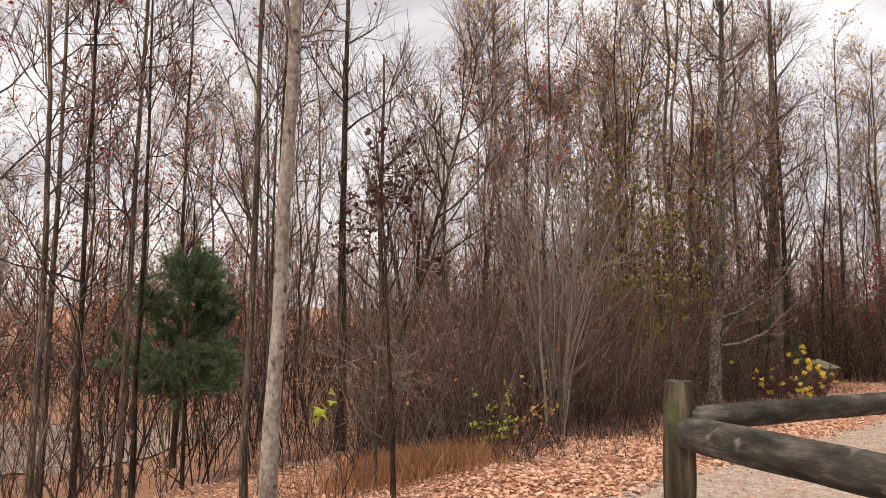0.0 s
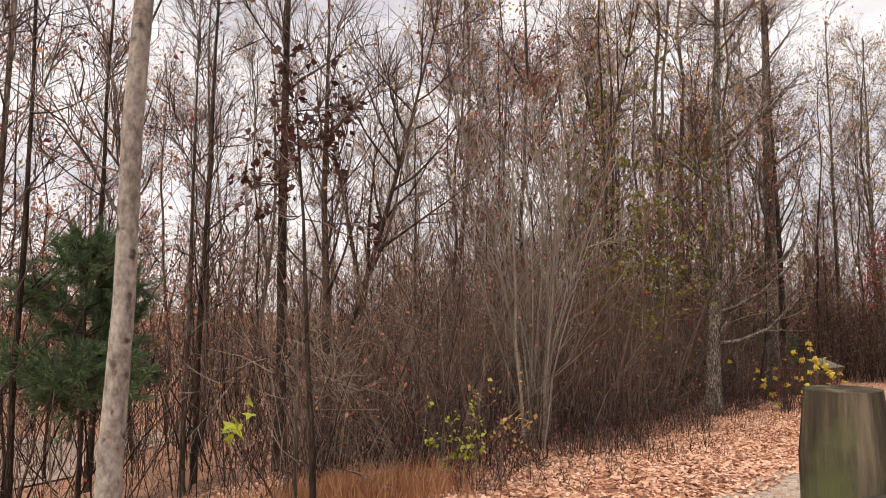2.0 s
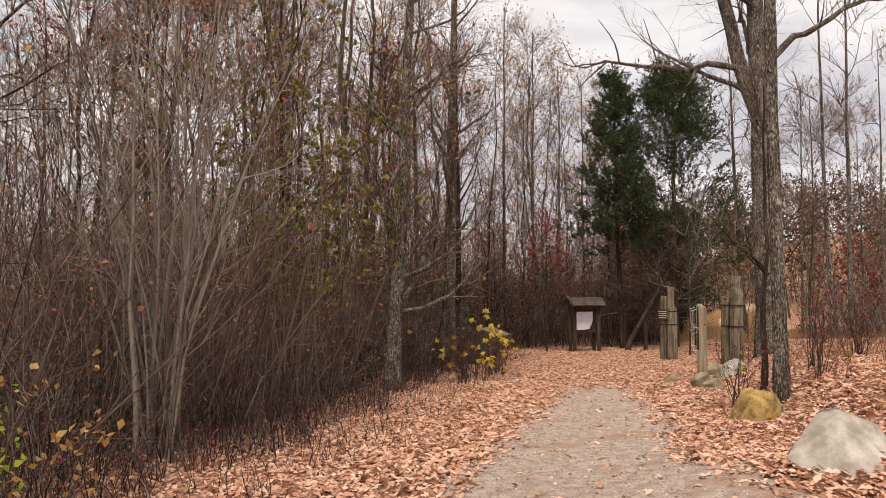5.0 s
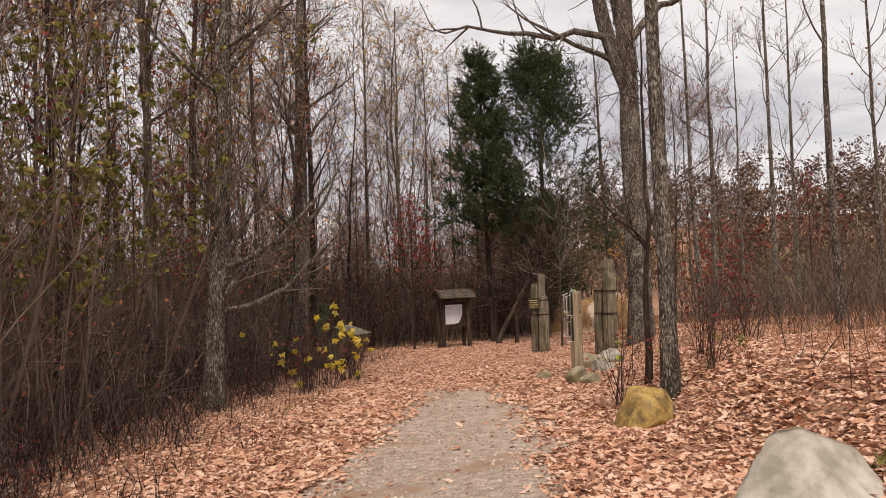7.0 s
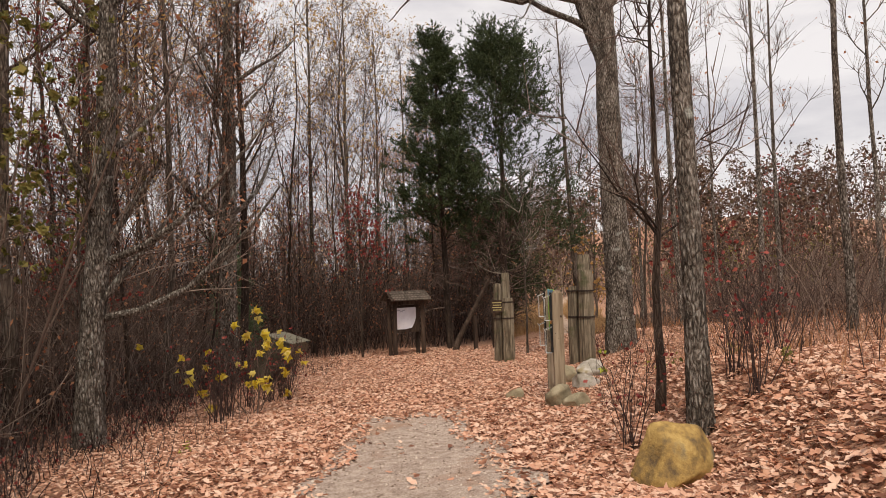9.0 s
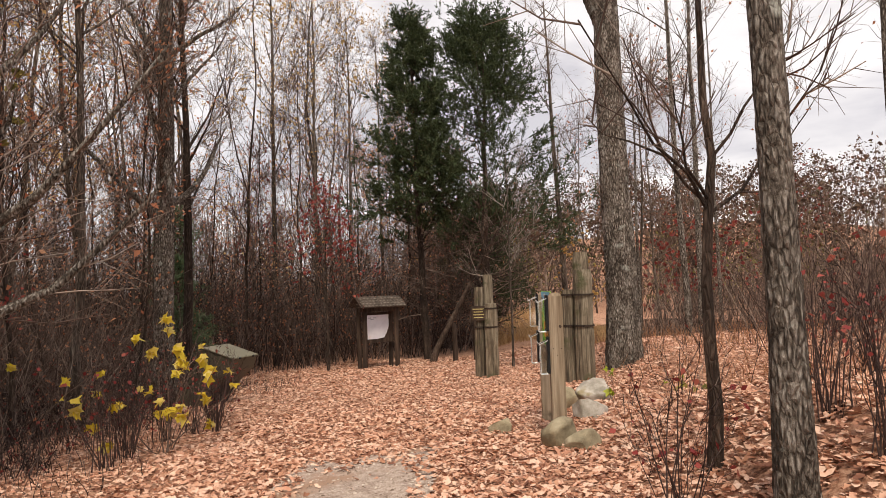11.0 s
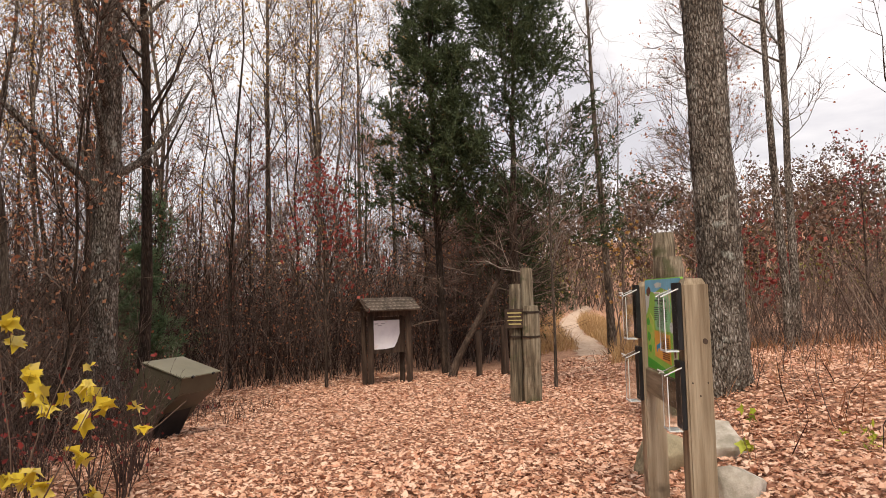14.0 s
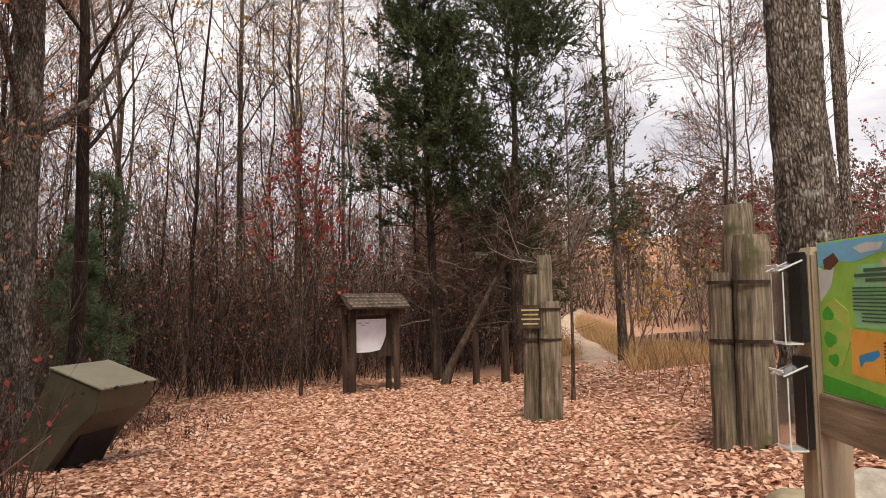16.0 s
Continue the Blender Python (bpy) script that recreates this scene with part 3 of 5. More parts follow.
# ---- trailhead sign ----
SN, SF = Vector((13.30, 15.43, 0)), Vector((14.15, 16.26, 0))
SDIR = math.degrees(math.atan2(SF.y - SN.y, SF.x - SN.x))
SMID, SLEN = (SN + SF) / 2, (SF - SN).length
SZ = ground_z(SMID.x, SMID.y)
ZT = 0.58 - SZ
sign = thing("trailhead_sign", pose(SMID.x, SMID.y, SZ, 0, 0, SDIR), "colourful printed trailhead panel between two tan timber posts", "sign")


def bar(name, x, z, w, h, mat, parent, y, label=""):
    return part(name, box_bm((w, 0.004, h), (x, y, z), 0), mat, parent, label)


for sx in (-1, 1):
    x = sx * SLEN / 2
    bm = box_bm((0.165, 0.165, ZT + 0.3), (x, 0, (ZT - 0.3) / 2), 0.012)
    for v in bm.verts:
        if v.co.z > ZT - 0.004:
            v.co.x = x + (v.co.x - x) * 0.74
            v.co.y *= 0.74
        elif v.co.z > ZT - 0.05:
            v.co.z -= 0.028
    part("post", bm, M_WOOD_NEW, sign, "tan square timber post with chamfered top")


def knot_bm(x, y, z, r):
    """A shallow dark disc, a little oval, let into the face of a post."""
    bm = bmesh.new()
    rim = [bm.verts.new((x - 0.0012, y + r * math.cos(k) * 0.85, z + r * math.sin(k) * (1 + 0.12 * math.sin(2 * k)))) for k in np.linspace(0, 2 * math.pi, 15)[:-1]]
    back = [bm.verts.new((x + 0.004, v.co.y, v.co.z)) for v in rim]
    bm.faces.new(rim)
    for i in range(len(rim)):
        j = (i + 1) % len(rim)
        bm.faces.new((rim[i], back[i], back[j], rim[j]))
    bmesh.ops.recalc_face_normals(bm, faces=bm.faces[:])
    return bm


for z, y, rr in ((ZT - 0.40, -0.045, 0.019), (ZT - 0.66, -0.05, 0.006), (ZT - 0.66, 0.045, 0.006), (ZT - 0.74, 0.0, 0.006)):
    part("knot", knot_bm(-SLEN / 2 - 0.0825, y, z, rr), M_KIOSK, sign, "dark knot or bolt hole")
part("rail", box_bm((SLEN - 0.165, 0.075, 0.19), (0, 0.03, ZT - 0.785), 0.006), M_WOOD_RAIL, sign, "knotty timber cross rail")
panel = part("panel", box_bm((SLEN - 0.17, 0.016, 0.70), (0, 0.035, ZT - 0.335), 0.003), M_P_LIME, sign, "printed green, blue and orange panel")
PW, py = SLEN - 0.17, 0.045


def px(u):
    return PW * (0.5 - u)


def pz(v):
    return ZT + 0.015 - 0.70 * v


def poly(name, uv, mat, lift, label=""):
    bm = bmesh.new()
    vs = [bm.verts.new((px(u), py + lift, pz(v))) for u, v in uv]
    vb = [bm.verts.new((px(u), py - 0.002, pz(v))) for u, v in uv]
    bm.faces.new(vs)
    for i in range(len(vs)):
        j = (i + 1) % len(vs)
        bm.faces.new((vs[i], vb[i], vb[j], vs[j]))
    bmesh.ops.recalc_face_normals(bm, faces=bm.faces[:])
    return part(name, bm, mat, panel, label)


poly("sky_print", [(0.99, 0.01), (0.01, 0.01), (0.01, 0.17), (0.12, 0.13), (0.3, 0.15), (0.5, 0.10), (0.75, 0.14), (0.99, 0.10)], M_P_BLUE, 0.001)
poly("field_print", [(0.70, 0.17), (0.34, 0.17), (0.28, 0.35), (0.3, 0.55), (0.72, 0.55), (0.74, 0.3)], M_P_MINT, 0.0015)
poly("ground_print", [(0.01, 0.88), (0.3, 0.91), (0.6, 0.95), (0.99, 0.93), (0.99, 0.99), (0.01, 0.99)], M_P_GREEN, 0.001)
poly("map_print", [(0.26, 0.56), (0.68, 0.58), (0.69, 0.88), (0.25, 0.84)], M_P_ORANGE, 0.002)
poly("lake_print", [(0.31, 0.72), (0.36, 0.70), (0.45, 0.67), (0.46, 0.70), (0.41, 0.74), (0.35, 0.75), (0.32, 0.79)], M_P_LAKE, 0.003)
poly("plant_print", [(0.04, 0.42), (0.14, 0.38), (0.24, 0.45), (0.26, 0.62), (0.18, 0.80), (0.07, 0.84)], M_P_YELLOW, 0.0015)
poly("nut_print", [(0.06, 0.12), (0.15, 0.08), (0.19, 0.13), (0.12, 0.19), (0.07, 0.18)], M_P_BROWN, 0.0025)
poly("patch_print", [(0.01, 0.16), (0.06, 0.19), (0.15, 0.17), (0.11, 0.30), (0.02, 0.40)], M_P_PALE, 0.0012)
for i, (v0, v1) in enumerate([(0.15, 0.30), (0.12, 0.32), (0.16, 0.31), (0.11, 0.34), (0.15, 0.33), (0.13, 0.36)]):
    u = 0.50 + 0.065 * i
    poly("trunk_print", [(u, v0), (u + 0.02, v0 - 0.01), (u + 0.03, v1), (u + 0.005, v1 + 0.01)], M_P_CREAM, 0.0022)
for i, (u, v, r) in enumerate([(0.08, 0.48, 0.05), (0.14, 0.55, 0.06), (0.09, 0.64, 0.055), (0.17, 0.70, 0.05), (0.11, 0.77, 0.045)]):
    poly("foliage_print", [(u + r * math.cos(k), v + 0.9 * r * math.sin(k) * (1 + 0.25 * math.sin(3 * k + i))) for k in np.linspace(0, 2 * math.pi, 13)[:-1]], (M_P_GREEN, M_P_LIME)[i % 2], 0.0022)
poly("bubble_print", [(0.745 + 0.05 * math.cos(k), 0.50 + 0.055 * math.sin(k)) for k in np.linspace(0, 2 * math.pi, 17)[:-1]], M_P_PALE, 0.0025)
poly("figure_print", [(0.76, 0.64), (0.80, 0.60), (0.84, 0.66), (0.86, 0.88), (0.75, 0.88), (0.77, 0.74)], M_P_CREAM, 0.0025)
poly("figure_print", [(0.78, 0.68), (0.82, 0.67), (0.83, 0.78), (0.79, 0.80)], M_P_BROWN, 0.0032)
poly("corner_print", [(0.87, 0.86), (0.99, 0.82), (0.99, 0.985), (0.86, 0.985)], M_P_ORANGE, 0.003)
poly("slope_print", [(0.72, 0.36), (0.99, 0.28), (0.99, 0.60), (0.88, 0.58), (0.73, 0.44)], M_P_YELLOW, 0.0012)
poly("cloud_print", [(0.30, 0.06), (0.40, 0.04), (0.52, 0.05), (0.50, 0.09), (0.36, 0.10)], M_P_PALE, 0.0022)
for i in range(3):
    bar("title_line", px(0.46), pz(0.205 + 0.03 * i), PW * (0.16, 0.3, 0.14)[i], 0.014, M_P_INK, panel, py + 0.003)
for i in range(10):
    bar("text_line", px(0.46), pz(0.31 + 0.022 * i), PW * (0.34 if i < 7 else 0.22), 0.006, M_P_INK, panel, py + 0.003)
for i in range(11):
    bar("text_line", px(0.575), pz(0.625 + 0.021 * i), PW * 0.17, 0.006, M_P_BROWN, panel, py + 0.0035)
for sx in (-1, 1):
    for zc in (ZT - 0.26, ZT - 0.76):
        x = sx * SLEN / 2
        h = thing("brochure_holder", pose(0, 0, 0), "clear acrylic brochure holder with black back on the post", "brochure holder", "brochure holders on the sign")
        h.matrix_basis = pose(SMID.x, SMID.y, SZ, 0, 0, SDIR) @ pose(x, 0.0835, zc)
        part("back", box_bm((0.135, 0.03, 0.43), (0, 0.016, 0.02), 0.004), M_BLACK, h, "black backing box")
        part("front_pane", box_bm((0.125, 0.004, 0.34), (0, 0.112, -0.03), 0.001), M_ACRYLIC, h)
        for q in (-1, 1):
            part("side_pane", box_bm((0.004, 0.080, 0.34), (q * 0.061, 0.071, -0.03), 0.001), M_ACRYLIC, h)
            part("rim", box_bm((0.005, 0.006, 0.34), (q * 0.062, 0.113, -0.03), 0.001), M_RIM, h, "bright pane edge")
            part("rim", box_bm((0.006, 0.125, 0.008), (q * 0.069, 0.078, 0.171), 0.001, pose(0, 0, 0, -24, 0, 0)), M_RIM, h, "white lid edge")
        part("lid", box_bm((0.14, 0.12, 0.005), (0, 0.078, 0.170), 0.001, pose(0, 0, 0, -24, 0, 0)), M_ACRYLIC, h, "clear lid")
        part("rim", box_bm((0.142, 0.006, 0.014), (0, 0.138, 0.170), 0.001, pose(0, 0, 0, -24, 0, 0)), M_RIM, h, "white lid edge")
        part("rim", box_bm((0.14, 0.006, 0.014), (0, 0.114, -0.198), 0.001), M_RIM, h, "white lower edge")
        part("base", box_bm((0.13, 0.086, 0.008), (0, 0.072, -0.203), 0.002), M_RIM, h, "white base plate")

# ---- banded gate posts ----


def band_bm(centre, r, h=0.035):
    bm = bmesh.new()
    n = 24
    rows_ = []
    for rr, z in ((r, -h / 2), (r + 0.008, -h / 2), (r + 0.008, h / 2), (r, h / 2)):
        rows_.append([bm.verts.new((centre[0] + rr * math.cos(k * 2 * math.pi / n), centre[1] + rr * math.sin(k * 2 * math.pi / n), centre[2] + z)) for k in range(n)])
    for i in range(4):
        p, q = rows_[i], rows_[(i + 1) % 4]
        for k in range(n):
            bm.faces.new((p[k], p[(k + 1) % n], q[(k + 1) % n], q[k]))
    return bm


def gate_posts(at, zbase, yaw, posts, bands, label):
    g = thing("gate_posts", pose(at[0], at[1], zbase, 0, 0, yaw), label, "wooden posts", "banded posts at the trail gate")
    for i, (x, y, r, h) in enumerate(posts):
        part("post", log_bm((x, y, -0.4), (x, y, h), r * 1.04, r, 40 + i * 7 + int(at[0])), M_WOOD, g, smooth=False)
        for z in bands:
            if z < h:
                part("band", band_bm((x, y, z), r * 1.045), M_STEEL, g, "rusty iron band")
    return g


VIEW = math.degrees(math.atan2(0.725, 0.686)) - 90
wz = ground_z(18.32, 21.32) - 0.02
gate_posts((18.32, 21.32), wz, VIEW, [(-0.12, 0.05, 0.112, 2.13), (0.115, 0.24, 0.115, 2.42), (0.14, -0.04, 0.155, 1.74)], (1.20, 1.63), "three weathered round timber posts bound with iron bands")
wb = thing("trail_sign_board", pose(18.32, 21.32, wz, 0, 0, VIEW) @ pose(-0.14, -0.085, 1.52), "small dark brown routed board with yellowed lettering", "sign")
part("board", box_bm((0.35, 0.03, 0.34), (0, 0, 0), 0.008), M_KIOSK, wb)
for i in range(4):
    part("text_line", box_bm((0.26 - 0.04 * (i % 2), 0.004, 0.022), (0, -0.018, 0.10 - i * 0.065), 0), M_SIGN_TEXT, wb)
gate_posts((17.41, 18.01), ground_z(17.41, 18.01) - 0.02, VIEW, [(-0.184, 0.079, 0.115, 1.76), (0.083, -0.035, 0.178, 2.13), (0.115, 0.30, 0.15, 2.48)], (1.08, 1.66), "three thick weathered timber posts bound with iron bands")

# ---- old stump posts ----
for i, (x, y, h, r) in enumerate([(22.75, 26.9, 1.3, 0.09), (23.4, 26.5, 1.42, 0.12)]):
    st = thing("old_post", pose(x, y, ground_z(x, y)), "short charred-looking old timber post at the wood's edge", "post", "old short posts")
    part("post_body", log_bm((0, 0, -0.2), (0.02, 0, h), r, r * 0.85, 60 + i), M_KIOSK, st)
    part("splinter", log_bm((r * 0.7, 0, -0.1), (r * 0.8, 0.02, h * 0.78), r * 0.5, r * 0.35, 70 + i), M_KIOSK, st)

# ---- notice kiosk ----
KX, KY = 20.56, 28.22
KZ = ground_z(KX, KY)
KTOP = 0.44 - KZ
kiosk = thing("notice_kiosk", pose(KX, KY, KZ, 0, 0, VIEW + 36), "dark brown notice kiosk with a mossy shingle roof and faded map", "kiosk")
for sx in (-1, 1):
    for sy, r in ((-0.14, 0.085), (0.22, 0.075)):
        part("post", log_bm((sx * 0.60, sy, -0.3), (sx * 0.60, sy, KTOP - 0.30), r, r * 0.95, 80 + sx + int(sy * 10)), M_KIOSK, kiosk)
    part("gable", box_bm((0.03, 0.5, 0.16), (sx * 0.66, 0.04, KTOP - 0.30), 0.004), M_KIOSK, kiosk)
    part("brace", box_bm((0.06, 0.06, 0.42), (sx * 0.48, -0.14, KTOP - 0.50), 0.006, pose(0, 0, 0, 0, sx * -38, 0)), M_KIOSK, kiosk)
part("backboard", box_bm((1.15, 0.03, 1.0), (0, 0.04, KTOP - 1.0), 0.004), M_KIOSK, kiosk, "dark backboard")
part("beam", box_bm((1.62, 0.09, 0.13), (0, -0.17, KTOP - 0.40), 0.01), M_KIOSK, kiosk)
bm = bmesh.new()
uv = [(-0.42, 0.39), (0.42, 0.39), (0.42, 0.0), (0.34, -0.20), (0.24, -0.36), (-0.05, -0.40), (-0.42, -0.39)]
vs = [bm.verts.new((u, 0.0, v)) for u, v in uv]
vb = [bm.verts.new((u, 0.006, v)) for u, v in uv]
bm.faces.new(vs)
for i in range(len(vs)):
    bm.faces.new((vs[i], vb[i], vb[(i + 1) % len(vs)], vs[(i + 1) % len(vs)]))
bmesh.ops.translate(bm, vec=(-0.02, 0.012, KTOP - 0.98), verts=bm.verts)
poster = part("map_poster", bm, M_PAPER, kiosk, "sun-bleached map sheet torn at a lower corner")
M_FAINT = flat("faded_print", (0.45, 0.46, 0.52))
for i in range(3):
    part("text_line", box_bm((0.12, 0.003, 0.03), (-0.33 + i * 0.10, 0.010, KTOP - 0.68 - 0.05 * (i % 2)), 0), M_FAINT, poster)
RW, RL, RP = 1.72, 0.56, 38
for sy in (-1, 1):
    deck = part("roof_slope", box_bm((RW, RL, 0.035), (0, 0, 0), 0.004, pose(0, sy * 0.235 + 0.04, KTOP - 0.165, -sy * RP)), M_KIOSK, kiosk)
    sh = bmesh.new()
    bmesh.ops.create_cube(sh, size=1)
    bmesh.ops.scale(sh, vec=(0.128, 0.15, 0.018), verts=sh.verts)
    sm = bpy.data.meshes.new("shingle")
    sh.to_mesh(sm)
    sh.free()
    sm.materials.append(M_SHINGLE)
    rng = np.random.default_rng(90 + sy)
    for row in range(4):
        for c in range(12):
            o = new("shingle", sm)
            o.parent = deck
            o.matrix_basis = pose(0, sy * 0.235 + 0.04, KTOP - 0.165, -sy * RP) @ pose((c - 5.5) * 0.132 + (row % 2) * 0.03, -sy * (-0.19 + row * 0.125) * -1, 0.03 + rng.uniform(-0.004, 0.006), sy * 3, 0, rng.normal(0, 2))
part("ridge_cap", box_bm((RW + 0.02, 0.16, 0.03), (0, 0.04, KTOP - 0.005), 0.01), M_SHINGLE, kiosk)

# ---- waste bin ----
BX, BY = 13.19, 23.75
BZ = ground_z(BX, BY)
bin_ = thing("waste_bin", pose(BX, BY, BZ, 0, 0, -150) @ Matrix.Diagonal((1.2, 1.22, 1.06, 1)), "olive-brown slant-fronted steel waste bin leaning on the leaves", "bin")


def prism(profile, width, x0=0.0):
    """A y-z outline drawn out along x."""
    bm = bmesh.new()
    A = [bm.verts.new((x0 - width / 2, y, z)) for y, z in profile]
    B = [bm.verts.new((x0 + width / 2, y, z)) for y, z in profile]
    bm.faces.new(A[::-1])
    bm.faces.new(B)
    for i in range(len(A)):
        j = (i + 1) % len(A)
        bm.faces.new((A[i], A[j], B[j], B[i]))
    bmesh.ops.recalc_face_normals(bm, faces=bm.faces[:])
    bmesh.ops.bevel(bm, geom=bm.edges[:], offset=0.008, segments=2, affect="EDGES")
    return bm


PROFILE = [(-0.86, -0.12), (-0.42, -0.12), (-0.02, 0.42), (0.24, 0.66), (0.29, 0.90), (-0.27, 1.10)]
part("body", prism(PROFILE, 0.72), M_BIN, bin_)
# the lid's brightness from above is painted in, same steel as the body
part("lid", prism([(-0.29, 1.112), (0.32, 0.894), (0.325, 0.912), (-0.285, 1.13)], 0.76), M_BIN_TOP, bin_, "lid, coloured paler for the light on its top")
part("frame_leg", prism([(-0.46, -0.12), (-0.28, -0.12), (-0.03, 0.40), (-0.12, 0.30)], 0.5), M_BLACK, bin_, "dark support leg under the overhang")
for q in (-0.2, 0.2):
    part("latch", log_bm((q - 0.03, 0.33, 0.895), (q + 0.03, 0.33, 0.895), 0.02, 0.02, 5, 8, 2), M_BLACK, bin_)
for q in (-1, 1):
    part("rivet", log_bm((q * 0.36, 0.10, 0.85), (q * 0.368, 0.10, 0.85), 0.012, 0.012, 5, 8, 2), M_BLACK, bin_)

# ---- trees ----


def furrowed(rng, axis, rad, depth, sides=40, rings=150):
    """A trunk with vertical ridges and furrows in its bark."""
    u = np.linspace(0, 1, rings) ** 1.4 * (len(axis) - 1)
    k = np.arange(len(axis))
    P = np.stack([np.interp(u, k, axis[:, c]) for c in range(3)], -1)
    R = np.interp(u, k, rad)
    th = np.arange(sides) * 2 * np.pi / sides
    ph = np.cumsum(rng.normal(0, 0.35, (rings, 1)), 0)
    ridge = np.abs(np.sin(th[None] * 6 + ph)) * 0.5 + np.abs(np.sin(th[None] * 10 - ph * 1.3 + 1.0)) * 0.5
    return tubes(P[None], (R[:, None] * (1 + depth * (ridge - 0.5) + rng.normal(0, depth * 0.18, (rings, sides))))[None], sides)


def tree_mesh(rng, h, r, lean=(0, 0), start=0.35, limbs=14, limb_len=2.6, angle=48, up=0.9, sub=5, twigs=5, sides=10, kinks=0.02, taper=0.8, twig_r=0.0046, trunk_pts=12, sub_r=0.0105, fork=None, furrow=0.0, arms=(), crook=0.12):
    """Lines of a bare tree: trunk and limbs, branches, twigs."""
    t = np.linspace(0, 1, trunk_pts)
    ax = np.stack([lean[0] * h * t, lean[1] * h * t, h * t], -1)
    wob = np.cumsum(rng.normal(size=(trunk_pts, 2)), 0) * kinks * h / trunk_pts
    wob -= wob[0]
    ax[:, :2] += wob
    rad = r * (1 - taper * t) * (1 + 0.3 * np.exp(-t * h / 0.3)) * (1 + rng.normal(0, 0.03, trunk_pts))
    ax[0, 2] = -0.3
    trunk = [furrowed(rng, ax, rad, furrow) if furrow else tubes(ax[None], rad[None], sides)]
    axes = ax[None]
    if fork:
        ft, fx, fy, fr = fork
        i = int(ft * (trunk_pts - 1))
        u = np.linspace(0, 1, trunk_pts)
        rise = h - ax[i, 2]
        f2 = ax[i] + np.stack([fx * rise * u ** 0.8, fy * rise * u ** 0.8, rise * u], -1)
        f2[:, :2] += np.cumsum(rng.normal(size=(trunk_pts, 2)), 0) * kinks * h / trunk_pts * 0.6
        r2 = rad[i] * fr * (1 - taper * u)
        trunk.append(furrowed(rng, f2, r2, furrow) if furrow else tubes(f2[None], r2[None], sides))
        axes = np.stack([ax, f2])
    for at_t, dx, dy, dz, ar in arms:
        i = int(at_t * (trunk_pts - 1))
        u = np.linspace(0, 1, 9)
        arm = ax[i] + np.stack([dx * u, dy * u, dz * u ** 0.6], -1)
        arm[1:] += rng.normal(0, 0.10, (8, 3))
        trunk.append(tubes(arm[None], (ar * (1 - 0.75 * u))[None], 8))
        A1, _, _ = sprout(rng, arm[None], 7, 0.3, 1.0, 55, 1.6, 6, 1.0, 0.15)
        trunk.append(tubes(A1, (np.full(7, ar * 0.3))[:, None] * np.linspace(1, 0.25, 6)[None], 5))
    L1, t1, p1 = sprout(rng, axes, limbs, start, 0.98, angle, lambda q: limb_len * (1.15 - 0.75 * q), 6, up, crook)
    r1 = (r * 0.42 * (1.05 - 0.8 * t1))[:, None] * np.linspace(1, 0.2, 6)[None]
    L2, t2, p2 = sprout(rng, L1, sub, 0.15, 1.0, 42, lambda q: limb_len * 0.42 * (1.1 - 0.5 * q), 3, 0.5, crook + 0.04)
    r2 = np.full(len(L2), sub_r)[:, None] * np.linspace(1, 0.45, 3)[None]
    L3, t3, p3 = sprout(rng, L2, twigs, 0.1, 1.0, 42, limb_len * 0.22, 2, 0.3, 0.14)
    r3 = np.full(len(L3), twig_r)[:, None] * np.array([[1, 0.4]])
    return trunk, L1, np.maximum(r1, 0.006), join(tubes(L2, r2, 3), tubes(L3, r3, 3)), L3


def tree(name, label, at, h, r, seed, bark=None, twig=None, leaf=None, leaves=0, leaf_size=0.06, group="", z=None, category="tree", split=False, **kw):
    rng = np.random.default_rng(seed)
    root = thing(name, pose(at[0], at[1], ground_z(*at) if z is None else z), label, category, group)
    tr, L1, R1, cr, L3 = tree_mesh(rng, h, r, **kw)
    if split:
        mesh_object("trunk", *join(*tr), bark or M_BARK, root, smooth=True)
        for line, rad in zip(L1, R1):
            mesh_object("limb", *tubes(line[None], rad[None], 5), bark or M_BARK, root, smooth=True)
    else:
        mesh_object("trunk", *join(*tr, tubes(L1, R1, 4 if r < 0.1 else 6)), bark or M_BARK, root, smooth=True)
    mesh_object("crown", *cr, twig or M_TWIG, root)
    if leaves:
        pick = rng.integers(0, len(L3), leaves)
        c = L3[pick, 1] + rng.normal(0, 0.05, (leaves, 3))
        mesh_object("foliage", *leaf_quads(rng, c, leaf_size), leaf, root)
    return root


# single trees beside the walk
tree("poplar_tree", "tall young poplar with pale smooth bark", (-1.85, 7.1), 13, 0.088, 5, M_BARK_POPLAR, M_TWIG, M_LEAF_RED, 60, 0.06, lean=(0.036, -0.02), start=0.36, limbs=14, limb_len=3.0, angle=60, kinks=0.02, taper=0.7, furrow=0.03)
tree("thin_tree", "thin crooked grey-brown tree behind the poplar", (-2.6, 9.0), 11, 0.055, 6, M_BARK, lean=(0.01, 0), start=0.3, limbs=16, limb_len=2.2, sub=7)
